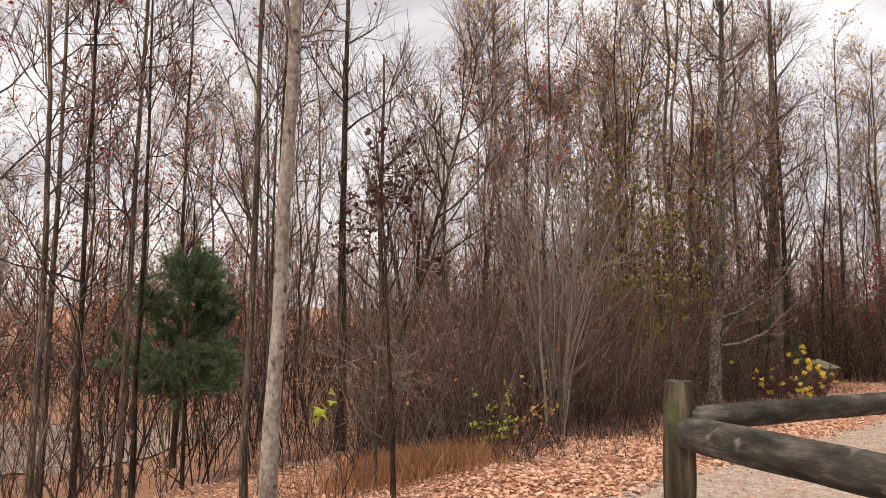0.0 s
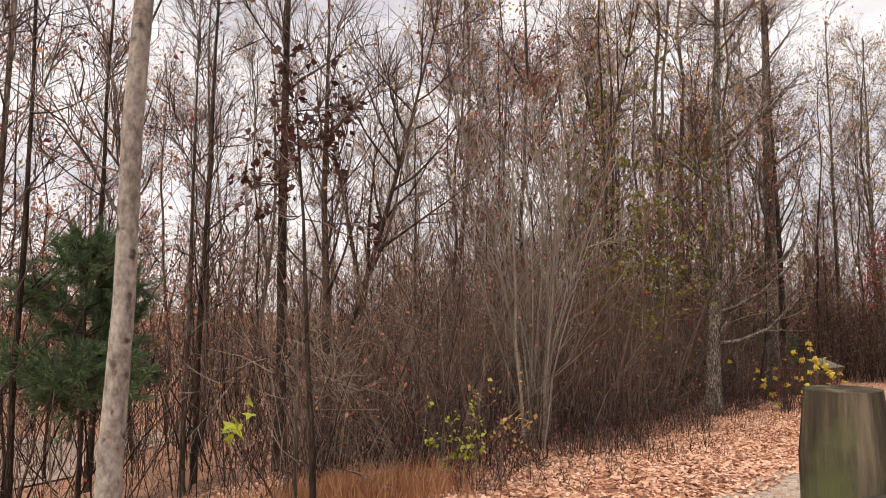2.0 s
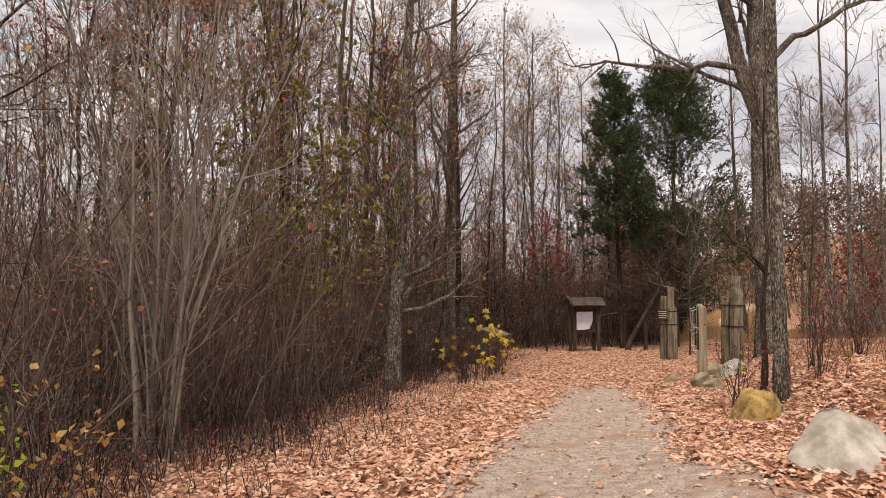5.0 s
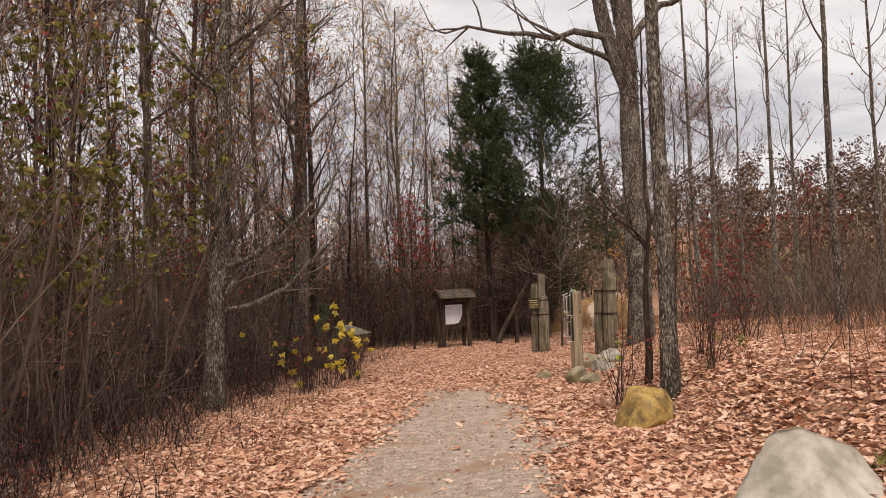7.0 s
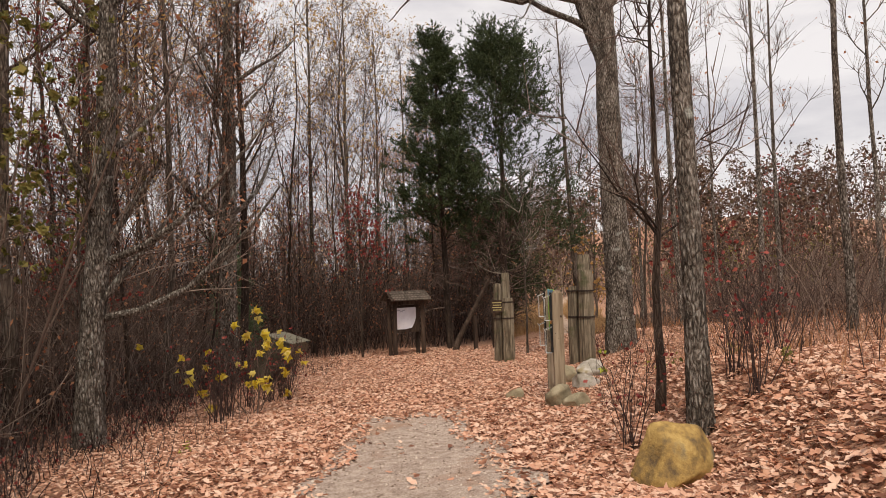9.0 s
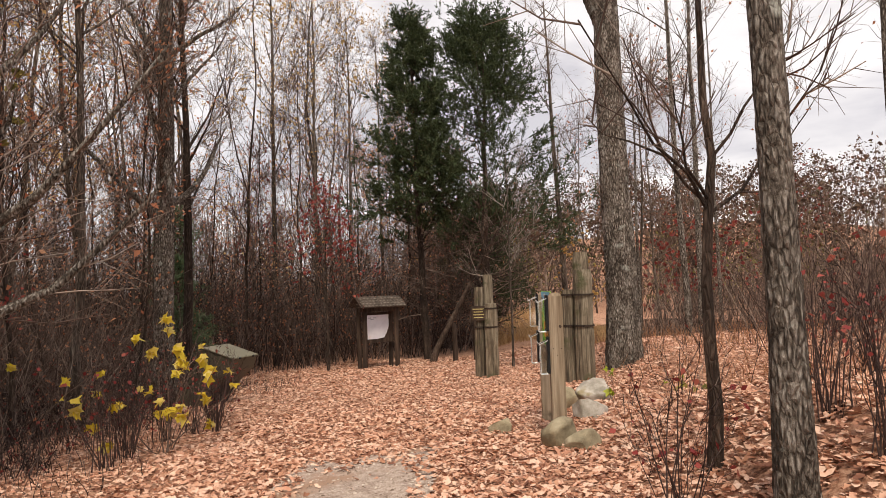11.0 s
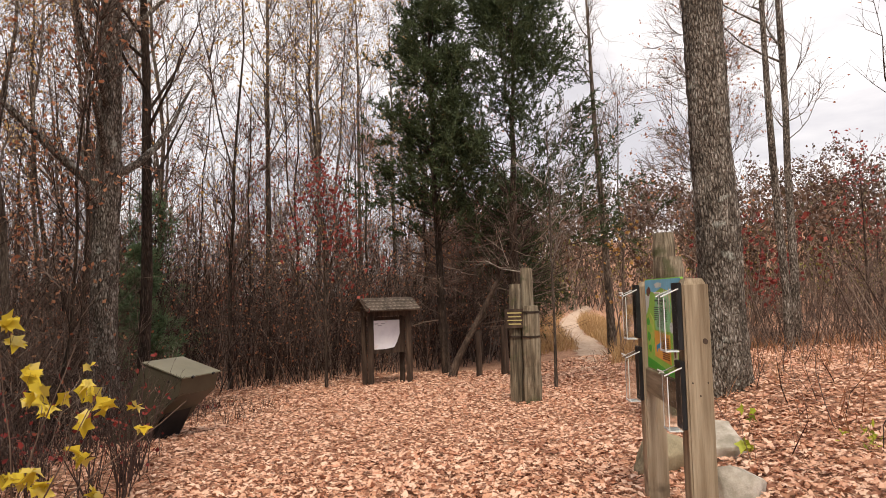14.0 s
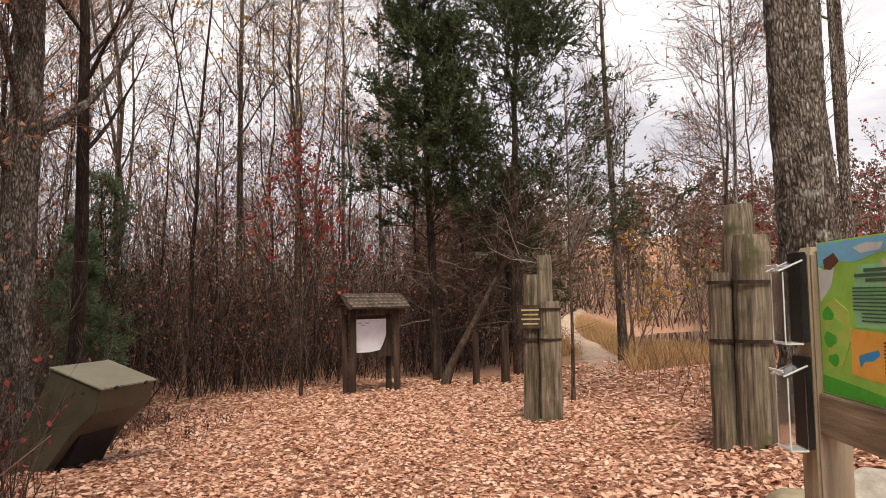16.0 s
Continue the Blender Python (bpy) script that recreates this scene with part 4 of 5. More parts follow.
for i, (x, y, h, r) in enumerate([(-6.05, 10.1, 12, 0.085), (-5.6, 10.4, 12, 0.07), (-5.25, 11.1, 13, 0.085), (-5.5, 12.2, 12, 0.075), (-7.4, 12.6, 13, 0.1), (-3.9, 15.2, 13, 0.09), (-5.2, 19.6, 13, 0.09), (-6.6, 16.8, 13, 0.1), (-3.4, 13.2, 9, 0.06)]):
    tree("thin_tree", "thin bare tree with dark vertical trunk on the slope", (x, y), h, r * 0.68, 50 + i, M_BARK_DARK if i % 2 else M_BARK, leaf=M_LEAF_RED, leaves=60, group="thin trees on the slope", start=0.22, limbs=18, limb_len=2.2, sub=6, twigs=5, lean=(0.01 * (i % 3), 0))
tree("oak_tree", "tall forked oak with thick furrowed grey bark", (18.5, 17.75), 17, 0.31, 7, M_BARK_OAK, lean=(-0.012, 0.008), start=0.42, limbs=18, limb_len=4.6, angle=62, up=0.6, sub=8, twigs=6, taper=0.55, trunk_pts=16, kinks=0.03, fork=(0.40, -0.16, 0.15, 0.85), furrow=0.13, arms=[(0.48, -3.6, 3.4, 0.75, 0.11), (0.47, 2.6, -2.6, 2.2, 0.12), (0.5, 1.5, 2.0, 3.0, 0.1)])
tree("maple_tree", "slender straight tree with rough grey bark on the bank", (11.2, 12.03), 13, 0.108, 8, M_BARK_OAK, lean=(0.0, 0.0), start=0.42, limbs=10, limb_len=3.2, angle=55, taper=0.5, furrow=0.12, kinks=0.012)
tree("hickory_tree", "vine-hung tree with rough bark at the thicket's edge", (7.45, 18.8), 14, 0.17, 9, M_BARK_OAK, leaf=M_LEAF_RUSSET, leaves=260, lean=(0.055, 0.0), start=0.12, limbs=34, limb_len=2.8, angle=60, sub=8, twigs=7, furrow=0.14)
tree("hickory_tree", "tall shaggy-barked grey tree behind the bin", (12.7, 26.0), 16, 0.25, 10, M_BARK_OAK, leaf=M_LEAF_RUSSET, leaves=350, lean=(0.015, 0.0), start=0.22, limbs=26, limb_len=3.6, angle=56, sub=8, twigs=6, furrow=0.16)
tree("tall_tree", "tall grey tree rising from the woods", (13.9, 27.6), 15, 0.13, 12, M_BARK_DARK, leaf=M_LEAF_GOLD, leaves=300, start=0.3, limbs=20, limb_len=3.4, sub=7)
tree("leaning_tree", "thin pale tree leaning over the pond bank", (27.4, 25.6), 13, 0.13, 13, M_BARK, lean=(-0.03, 0.03), start=0.4, limbs=12, limb_len=2.6, angle=55, crook=0.24)
tree("scrub_tree", "small bare crooked tree among the leaves", (11.9, 12.9), 5.4, 0.055, 14, M_BARK_DARK, lean=(0.02, -0.01), start=0.25, limbs=10, limb_len=2.0, angle=62, kinks=0.05, split=True, crook=0.24)
tree("withered_tree", "slim dark tree rising among the brush", (-2.2, 14.6), 13, 0.11, 15, M_BARK_DARK, leaf=M_LEAF_RUSSET, leaves=120, start=0.3, limbs=16, limb_len=2.4, sub=7)
tree("withered_sapling", "sapling hung with clusters of withered dark leaves", (-0.65, 8.7), 4.25, 0.035, 16, M_BARK_DARK, M_TWIG, M_LEAF_DARK, 430, 0.058, lean=(-0.05, 0), start=0.72, limbs=12, limb_len=0.95, angle=72, sub=4, twigs=3, up=0.0, split=True)
tree("dark_tree", "dark-barked tree with forking low limbs", (-1.2, 13.6), 8, 0.09, 17, M_BARK_DARK, leaf=M_LEAF_GOLD, leaves=160, start=0.2, limbs=20, limb_len=2.6, fork=(0.25, 0.3, 0, 0.8), sub=7, leaf_size=0.05)
tree("bent_tree", "bent dark tree leaning among the brush", (-0.6, 19.5), 7, 0.11, 18, M_BARK_DARK, start=0.3, limbs=10, limb_len=2.2, lean=(-0.2, 0))
tree("branching_sapling", "low sapling with arching pale bare branches", (-0.95, 9.3), 2.3, 0.032, 19, M_BARK, M_TWIG_PALE, start=0.3, limbs=11, limb_len=1.7, angle=72, up=-0.1, sub=4, twigs=3, twig_r=0.0025, sub_r=0.0048, crook=0.34, kinks=0.05, split=True)
tree("fork_sapling", "thin pale sapling with forked bare branches by the gate", (20.3, 22.2), 5.6, 0.035, 20, M_BARK, M_TWIG_PALE, start=0.3, limbs=12, limb_len=2.0, angle=48, sub=4, twigs=4, split=True)
for i, (x, y, h, r) in enumerate([(22.5, 18.4, 13, 0.12), (24.4, 19.0, 14, 0.13), (23.6, 16.6, 13, 0.11), (19.5, 13.2, 12, 0.13), (27, 17.5, 12, 0.12), (25.5, 21.5, 10, 0.08), (30, 21, 12, 0.1), (24.5, 14.0, 12, 0.1), (17.0, 10.6, 12, 0.11)]):
    tree("slender_tree", "slender bare grey tree on the bank above the pond", (x, y), h, r * 0.72, 30 + i, M_BARK_OAK, leaf=M_LEAF_RUSSET, leaves=60, group="bare trees on the bank", start=0.42, limbs=11, limb_len=2.6, lean=(0.01 * (i % 3 - 1), 0))

for i, (x, y) in enumerate([(22.5, 35.0), (25.5, 36.5), (19.6, 33.2), (28.5, 38.0)]):
    tree("golden_tree", "tall slender tree still holding golden leaves in its top", (x, y), 17 - i % 2, 0.11, 70 + i, M_BARK, leaf=M_LEAF_GOLD, leaves=900, leaf_size=0.075, group="golden-topped trees", start=0.4, limbs=18, limb_len=3.2, sub=6, twigs=6)

tree("leaning_tree", "dark slanting trunk beside the kiosk", (22.6, 28.0), 5.5, 0.11, 90, M_BARK_DARK, start=0.4, limbs=10, limb_len=2.4, lean=(0.42, -0.36))
tree("red_leaf_tree", "small tree with dull red leaves before the woods", (18.9, 28.7), 4.9, 0.045, 91, M_BARK_DARK, leaf=M_LEAF_RED, leaves=800, leaf_size=0.075, start=0.3, limbs=14, limb_len=2.2)
tree("red_leaf_tree", "small tree with dull red leaves above the pond", (36.0, 20.9), 6.0, 0.06, 92, M_BARK_DARK, leaf=M_LEAF_RED, leaves=450, leaf_size=0.085, start=0.3, limbs=14, limb_len=2.2)

for i, (x, y) in enumerate([(33.2, 28.9), (31.8, 24.4), (28.4, 23.2), (35.5, 25.0)]):
    tree("twiggy_tree", "fine-branched bare tree standing by the pond", (x, y), 10.5 + i % 2, 0.06, 95 + i, M_BARK, leaf=M_LEAF_RUSSET, leaves=260, leaf_size=0.07, group="fine-branched trees by the pond", start=0.25, limbs=22, limb_len=2.8, angle=60, up=0.4, sub=7, twigs=6, kinks=0.06)

# woodland variants, each built once and repeated
KINDS = [
    dict(h=13, r=0.07, start=0.26, limbs=16, limb_len=2.5, leaf=M_LEAF_RUSSET, leaves=800, bark=M_BARK),
    dict(h=15, r=0.09, start=0.32, limbs=16, limb_len=2.9, leaf=M_LEAF_GOLD, leaves=1000, bark=M_BARK),
    dict(h=12, r=0.042, start=0.18, limbs=18, limb_len=2.0, leaf=M_LEAF_RUSSET, leaves=420, bark=M_BARK_DARK),
    dict(h=10, r=0.036, start=0.15, limbs=20, limb_len=1.9, leaf=M_LEAF_RUSSET, leaves=700, bark=M_BARK_DARK, lean=(0.05, 0.02)),
    dict(h=15, r=0.085, start=0.32, limbs=14, limb_len=3.0, leaf=M_LEAF_GOLD, leaves=600, bark=M_BARK, fork=(0.4, 0.12, 0.05, 0.7)),
    dict(h=9, r=0.034, start=0.15, limbs=20, limb_len=1.8, leaf=M_LEAF_RED, leaves=700, bark=M_BARK, lean=(-0.04, 0.03)),
    dict(h=13, r=0.06, start=0.22, limbs=17, limb_len=2.4, leaf=M_LEAF_GOLD, leaves=800, bark=M_BARK_DARK, fork=(0.5, 0.2, -0.1, 0.7)),
]
LABELS = ["bare slim grey tree with a few russet leaves", "tall grey tree with sparse golden leaves", "thin dark bare tree", "thin leaning tree with russet leaves",
          "tall forked bare grey tree", "small tree with dull red leaves", "dark-barked tree with thin yellowing leaves"]
protos = [None] * len(KINDS)
rng = np.random.default_rng(77)
wood_spots = []


def wood_ok(x, y):
    a, s = lane(x, y)
    left_wood = s < -6.2 and not (x < -1.5 and y < 13) and y > 12
    behind = a > 22 and s < 1.0 and y > 30.6
    far_left = x < -7.5 and y > 11
    return (left_wood or behind or far_left) and math.hypot(x - KX, y - KY) > 2.6 and not (abs(x + 4.9) < 1.6 and y < 14.5)


for count, (x0, x1, y0, y1), gap in ((34, (1.2, 13, 12.5, 29), 1.1), (28, (-14, 20, 24, 40), 1.4), (36, (13, 36, 30.6, 44), 1.2), (18, (-22, -7, 11, 30), 1.4)):
    made_, tries = 0, 0
    while made_ < count and tries < 6000:
        tries += 1
        x, y = rng.uniform(x0, x1), rng.uniform(y0, y1)
        if not wood_ok(x, y) or any((x - p) ** 2 + (y - q) ** 2 < gap * gap for p, q in wood_spots):
            continue
        wood_spots.append((x, y))
        made_ += 1
for i, (x, y) in enumerate(wood_spots):
    k = int(rng.integers(0, len(KINDS)))
    sc = float(rng.uniform(0.85, 1.2))
    m = pose(x, y, ground_z(x, y), rng.normal(0, 2.2), rng.normal(0, 2.2), rng.uniform(0, 360)) @ Matrix.Diagonal((sc, sc, sc, 1))
    if protos[k] is None:
        protos[k] = tree("woodland_tree", LABELS[k], (x, y), seed=200 + k, group="woodland trees", sub=7, twigs=6, sides=8, kinks=0.07, leaf_size=0.062, angle=46, up=0.7, **KINDS[k])
    else:
        copy_thing(protos[k], m)


def cedar(label, at, h, r, width, seed, bare, count, gaps=0.25):
    """A cedar: trunk, dead twiggy boughs low down, and rising boughs whose plumes end in fine scaly sprays."""
    rng = np.random.default_rng(seed)
    root = thing("cedar_tree", pose(at[0], at[1], ground_z(*at)), label, "tree")
    t = np.linspace(0, 1, 12)
    ax = np.stack([np.cumsum(rng.normal(0, 0.04, 12)), np.cumsum(rng.normal(0, 0.04, 12)), h * t], -1)
    ax[0, 2] = -0.3
    B, tb, _ = sprout(rng, ax[None], int(h * 10), bare, 0.985, 66, lambda q: width * np.clip((1.03 - q) / (0.97 - bare), 0.05, 1) ** 0.8, 7, 0.55, 0.10, 0.35)
    keep = rng.uniform(0, 1, len(B)) > gaps * (1 - tb)
    B, tb = B[keep], tb[keep]
    S, _, _ = sprout(rng, B, 8, 0.25, 1.0, 42, width * 0.24, 3, 0.5, 0.16)
    S2, _, _ = sprout(rng, S, 4, 0.2, 1.0, 40, width * 0.10, 2, 0.4, 0.2)
    D, _, _ = sprout(rng, ax[None], int(h * 4), 0.10, bare + 0.12, 80, width * 0.6, 6, 0.1, 0.16, 0.3)
    D2, _, _ = sprout(rng, D, 10, 0.2, 1.0, 45, width * 0.18, 3, 0.0, 0.2)
    mesh_object("trunk", *join(tubes(ax[None], (r * (1 - 0.92 * t))[None], 10), tubes(B, np.full(len(B), 0.022)[:, None] * np.linspace(1, 0.25, 7)[None], 4)), M_BARK_DARK, root, smooth=True)
    dead = mesh_object("twig_tangle", *join(tubes(D, np.full(len(D), 0.016)[:, None] * np.linspace(1, 0.3, 6)[None], 4), tubes(D2, np.full(len(D2), 0.006)[:, None] * np.linspace(1, 0.4, 3)[None], 3)), M_TWIG, root, "bare brown lower branches")
    tagged(dead, kind="stuff")
    third = count // 3
    mesh_object("crown", *join(slivers(rng, S[:, 0], S[:, 2], third, 0.034, 0.13), slivers(rng, S2[:, 0], S2[:, 1], count - third, 0.032, 0.13, 0.5)), M_CEDAR, root)
    return root


def pine(label, at, h, r, width, seed, bare, count, needle=0.012):
    """A young pine: level whorls of branches on a thin stem, with brushes of long soft needles."""
    rng = np.random.default_rng(seed)
    root = thing("pine_tree", pose(at[0], at[1], ground_z(*at)), label, "tree")
    t = np.linspace(0, 1, 10)
    ax = np.stack([np.cumsum(rng.normal(0, 0.012, 10)), np.cumsum(rng.normal(0, 0.012, 10)), h * t], -1)
    ax[0, 2] = -0.3
    lines = []
    for q in np.arange(bare, 0.97, 0.42 / h):
        W, _, _ = sprout(rng, ax[None], 9, q - 0.008, q + 0.008, 80, width * (1.03 - q) ** 0.75 * 0.95, 6, 0.45, 0.06)
        lines.append(W)
    B = np.concatenate(lines)
    S, _, _ = sprout(rng, B, 9, 0.25, 1.0, 48, width * 0.17, 3, 0.35, 0.1)
    mesh_object("trunk", *join(tubes(ax[None], (r * (1 - 0.85 * t))[None], 10), tubes(B, np.full(len(B), 0.011)[:, None] * np.linspace(1, 0.3, 6)[None], 4), tubes(S, np.full(len(S), 0.005)[:, None] * np.linspace(1, 0.4, 3)[None], 3)), M_BARK_DARK, root, smooth=True)
    mesh_object("crown", *join(slivers(rng, S[:, 0], S[:, 2], count, needle, 0.13, 0.55), slivers(rng, B[:, 3], B[:, 5], count // 5, needle, 0.13, 0.5)), M_PINE, root)
    return root


cedar("tall dark green cedar with bare lower trunk", (23.3, 29.0), 12.6, 0.15, 2.5, 301, 0.30, 62000)
cedar("broad dark green cedar with bare lower trunk", (25.8, 28.1), 12.7, 0.19, 4.8, 302, 0.27, 92000, 0.4)
cedar("dark low spreading cedar behind the trail gate", (28.9, 31.2), 6.8, 0.15, 2.9, 303, 0.10, 20000)
cedar("dark low spreading cedar beside the sandy track", (31.9, 33.4), 7.2, 0.15, 3.0, 307, 0.10, 18000)
pine("young white pine with soft blue-green needles", (-4.9, 13.0), 4.4, 0.045, 2.15, 304, 0.36, 46000, 0.014)
pine("small pine deep in the woods", (14.5, 29.6), 4.0, 0.05, 1.2, 305, 0.15, 12000, 0.02)
pine("small dull green pine deep in the woods", (16.2, 34.0), 6, 0.07, 1.9, 306, 0.15, 9000, 0.022)

# pale many-stemmed shrub and other shrubs


def shrub(name, label, at, h, stems, spread, seed, mat, r=0.02, leaf=None, leaves=0, leaf_size=0.06, twigs=5, group="", sub=6, lobed=False):
    rng = np.random.default_rng(seed)
    root = thing(name, pose(at[0], at[1], ground_z(*at)), label, "shrub", group)
    az, tilt = rng.uniform(0, 2 * np.pi, stems), np.minimum(np.abs(rng.normal(0, spread, stems)), 1.7 * spread)
    d = np.stack([np.cos(az) * np.sin(tilt), np.sin(az) * np.sin(tilt), np.cos(tilt)], -1)
    H = h * rng.uniform(0.55, 1.05, stems)
    P = np.empty((stems, 7, 3))
    P[:, 0] = np.concatenate([rng.normal(0, 0.05 * h ** 0.7, (stems, 2)), np.full((stems, 1), -0.05)], 1)
    for j in range(1, 7):
        d = unit(d + rng.normal(0, 0.05, d.shape))
        P[:, j] = P[:, j - 1] + d * (H / 6)[:, None]
    R = (r * rng.uniform(0.5, 1.2, stems))[:, None] * np.linspace(1, 0.25, 7)[None]
    B, _, _ = sprout(rng, P, sub, 0.25, 1.0, 35, h * 0.22, 4, 0.3, 0.12)
    T, _, _ = sprout(rng, B, twigs, 0.1, 1.0, 38, h * 0.09, 2, 0.2, 0.14)
    for line, rad in zip(P, R):
        mesh_object("stem", *tubes(line[None], rad[None], 6), mat, root, smooth=True)
    sprays = mesh_object("twig_spray", *join(tubes(B, np.full(len(B), r * 0.28)[:, None] * np.linspace(1, 0.4, 4)[None], 3), tubes(T, np.full(len(T), max(0.0028, r * 0.14))[:, None] * np.linspace(1, 0.4, 2)[None], 3)), mat, root)
    tagged(sprays, kind="stuff")
    if leaves:
        pick = rng.integers(0, len(T), leaves)
        mesh_object("foliage", *(lobed_leaves if lobed else leaf_quads)(rng, T[pick, 1] + rng.normal(0, 0.02, (leaves, 3)), leaf_size), leaf, root)
    return root


shrub("many_stemmed_shrub", "tall bare shrub of many pale grey stems", (2.2, 13.65), 6.4, 20, 0.22, 401, M_TWIG_PALE, 0.032, twigs=6, sub=8)
shrub("many_stemmed_shrub", "tall bare shrub of many grey-brown stems", (3.6, 15.6), 5.4, 12, 0.26, 402, M_TWIG, 0.026)
shrub("many_stemmed_shrub", "tall bare shrub of many grey-brown stems", (0.9, 16.2), 5.6, 12, 0.26, 403, M_TWIG, 0.026)
shrub("olive_shrub", "tall shrub keeping thin olive-green leaves", (4.6, 16.6), 7.2, 12, 0.24, 404, M_TWIG, 0.022, M_OLIVE, 3600, 0.065)
shrub("olive_shrub", "tall shrub keeping thin olive-green leaves", (6.4, 19.4), 6.4, 12, 0.28, 405, M_TWIG, 0.022, M_OLIVE, 3200, 0.065)
shrub("yellow_sapling", "low sapling with bright yellow autumn leaves", (10.2, 19.6), 1.85, 11, 0.6, 406, M_TWIG, 0.009, M_LEAF_YELLOW, 150, 0.165, twigs=2, sub=2, lobed=True)
shrub("seedling", "seedling with a few bright yellow-green leaves", (-1.93, 10.67), 1.95, 3, 0.12, 407, M_TWIG, 0.008, M_LEAF_GREEN, 7, 0.27, twigs=2, sub=2, lobed=True)
shrub("seedling", "seedling with broad yellow-green leaves", (15.35, 15.95), 0.55, 3, 0.35, 408, M_TWIG, 0.005, M_LEAF_GREEN, 8, 0.13, twigs=2, sub=2, lobed=True)
for i, (x, y) in enumerate([(1.26, 10.15), (1.0, 10.35), (0.55, 10.5)]):
    shrub("goldenrod", "fading goldenrod stalk with yellowing leaves", (x, y), 1.35 - 0.2 * i, 3, 0.2, 440 + i, M_TWIG, 0.005, M_LEAF_GREEN if i else M_LEAF_GOLD, 70, 0.042, twigs=4, sub=5, group="goldenrod stalks")
for i, (x, y, sz) in enumerate([(8.13, 17.25, 0.2), (7.4, 8.2, 0.2), (7.2, 7.7, 0.18), (8.6, 8.3, 0.2), (12.3, 11.6, 0.22), (13.9, 12.9, 0.3), (15.9, 15.2, 0.3), (14.9, 14.4, 0.35)]):
    shrub("green_weed", "low green weed among the fallen leaves", (x, y), sz, 7, 0.7, 460 + i, M_OLIVE, 0.003, M_LEAF_GREEN if i in (0, 6) else M_OLIVE, 24, 0.045, twigs=2, sub=2, group="green weeds in the leaves")
shrub("red_shrub", "low shrub with dull red leaves", (33, 24), 5.0, 9, 0.4, 410, M_TWIG, 0.03, M_LEAF_RED, 900, 0.12)
shrub("gold_shrub", "small tree with thin golden leaves over the path", (26.4, 24.6), 4.2, 5, 0.3, 411, M_TWIG, 0.03, M_LEAF_GOLD, 260, 0.09)
for i, (x, y) in enumerate([(11.5, 11.6), (12.2, 12.1), (11.0, 12.7), (13.5, 12.2), (15.0, 13.2), (10.0, 20.2), (10.55, 20.5), (11.1, 20.7), (11.5, 21.0), (11.8, 21.4), (11.3, 20.4), (9.7, 19.5), (9.3, 18.9)]):
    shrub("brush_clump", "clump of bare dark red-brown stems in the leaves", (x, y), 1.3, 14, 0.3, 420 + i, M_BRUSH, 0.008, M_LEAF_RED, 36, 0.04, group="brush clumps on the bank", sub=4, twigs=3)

# ---- thicket, grass and far woods (uncountable) ----


def thicket(name, label, n, place, hmin, hmax, seed, mat, r=0.0055, sub=5, lean=0.2, reach=0.3, leaf=None, leaves=0, bend=0.2, leaf_size=0.055):
    rng = np.random.default_rng(seed)
    X, Y, *low = place(rng, n)
    n = len(X)
    d = unit(np.stack([rng.normal(0, lean, n), rng.normal(0, lean, n), np.ones(n)], -1))
    H = rng.uniform(hmin, hmax, n) * (low[0] if low else 1)
    P = np.empty((n, 4, 3))
    P[:, 0] = np.stack([X, Y, height(X, Y) - 0.03], -1)
    for j in range(1, 4):
        d = unit(d + rng.normal(0, bend, d.shape))
        P[:, j] = P[:, j - 1] + d * (H / 3)[:, None]
    R = (r * rng.uniform(0.5, 1.8, n))[:, None] * np.linspace(1, 0.35, 4)[None]
    B, _, _ = sprout(rng, P, sub, 0.15, 1.0, 50, reach, 2, 0.1, 0.2)
    L = np.repeat(H / hmax, sub)[:, None]
    B[:, 1] = B[:, 0] + (B[:, 1] - B[:, 0]) * L * hmax
    if leaves:
        tips = B[rng.integers(0, len(B), leaves), 1]
        tagged(mesh_object("clinging_leaves", *leaf_quads(rng, tips, leaf_size), leaf), "dry leaves still clinging to the brush", "leaves", kind="stuff")
    return tagged(mesh_object(name, *join(tubes(P, R, 3), tubes(B, np.full(len(B), r * 0.6)[:, None] * np.array([[1, 0.4]]), 3)), mat), label, "undergrowth", kind="stuff")


def thicket_edge(a):
    """How far from the trail's line the thicket begins."""
    return np.interp(a, [-5, 2, 6, 9, 12, 16, 22], [-3.8, -4.1, -4.3, -4.6, -4.9, -5.2, -5.3]) + 0.25 * np.sin(a * 1.7) + 0.15 * np.sin(a * 4.1)


def edge_strip(depth0, depth1):
    def place(rng, n):
        a = rng.uniform(-5, 23, n * 2)
        deep = depth0 + (depth1 - depth0) * rng.uniform(0, 1, n * 2) ** 1.3
        s = thicket_edge(a) - deep
        P = TRAIL0 + a[:, None] * AHEAD + s[:, None] * RIGHT
        keep = (P[:, 1] > np.where(P[:, 0] < 0.7, 10.7, 9.6)) & (P[:, 0] > -1.6) & (np.hypot(P[:, 0] - BX, P[:, 1] - BY) > 1.2)
        low = 0.22 + 0.78 * step(deep, 0, 1.7 + 1.3 * step(a, 6, 9))
        return P[keep][:n, 0], P[keep][:n, 1], low[keep][:n]
    return place


def left_bank(rng, n):
    x, y = rng.uniform(-12, -0.9, n * 2), rng.uniform(6.5, 18, n * 2)
    keep = (y > 7.0 + 0.3 * (x + 4)) & (rng.uniform(0, 1, n * 2) < 0.3 + 0.7 * step(np.abs(x / y + 0.38), 0.06, 0.14))
    return x[keep][:n], y[keep][:n], 0.45 + 0.55 * step(y[keep][:n], 9, 14)


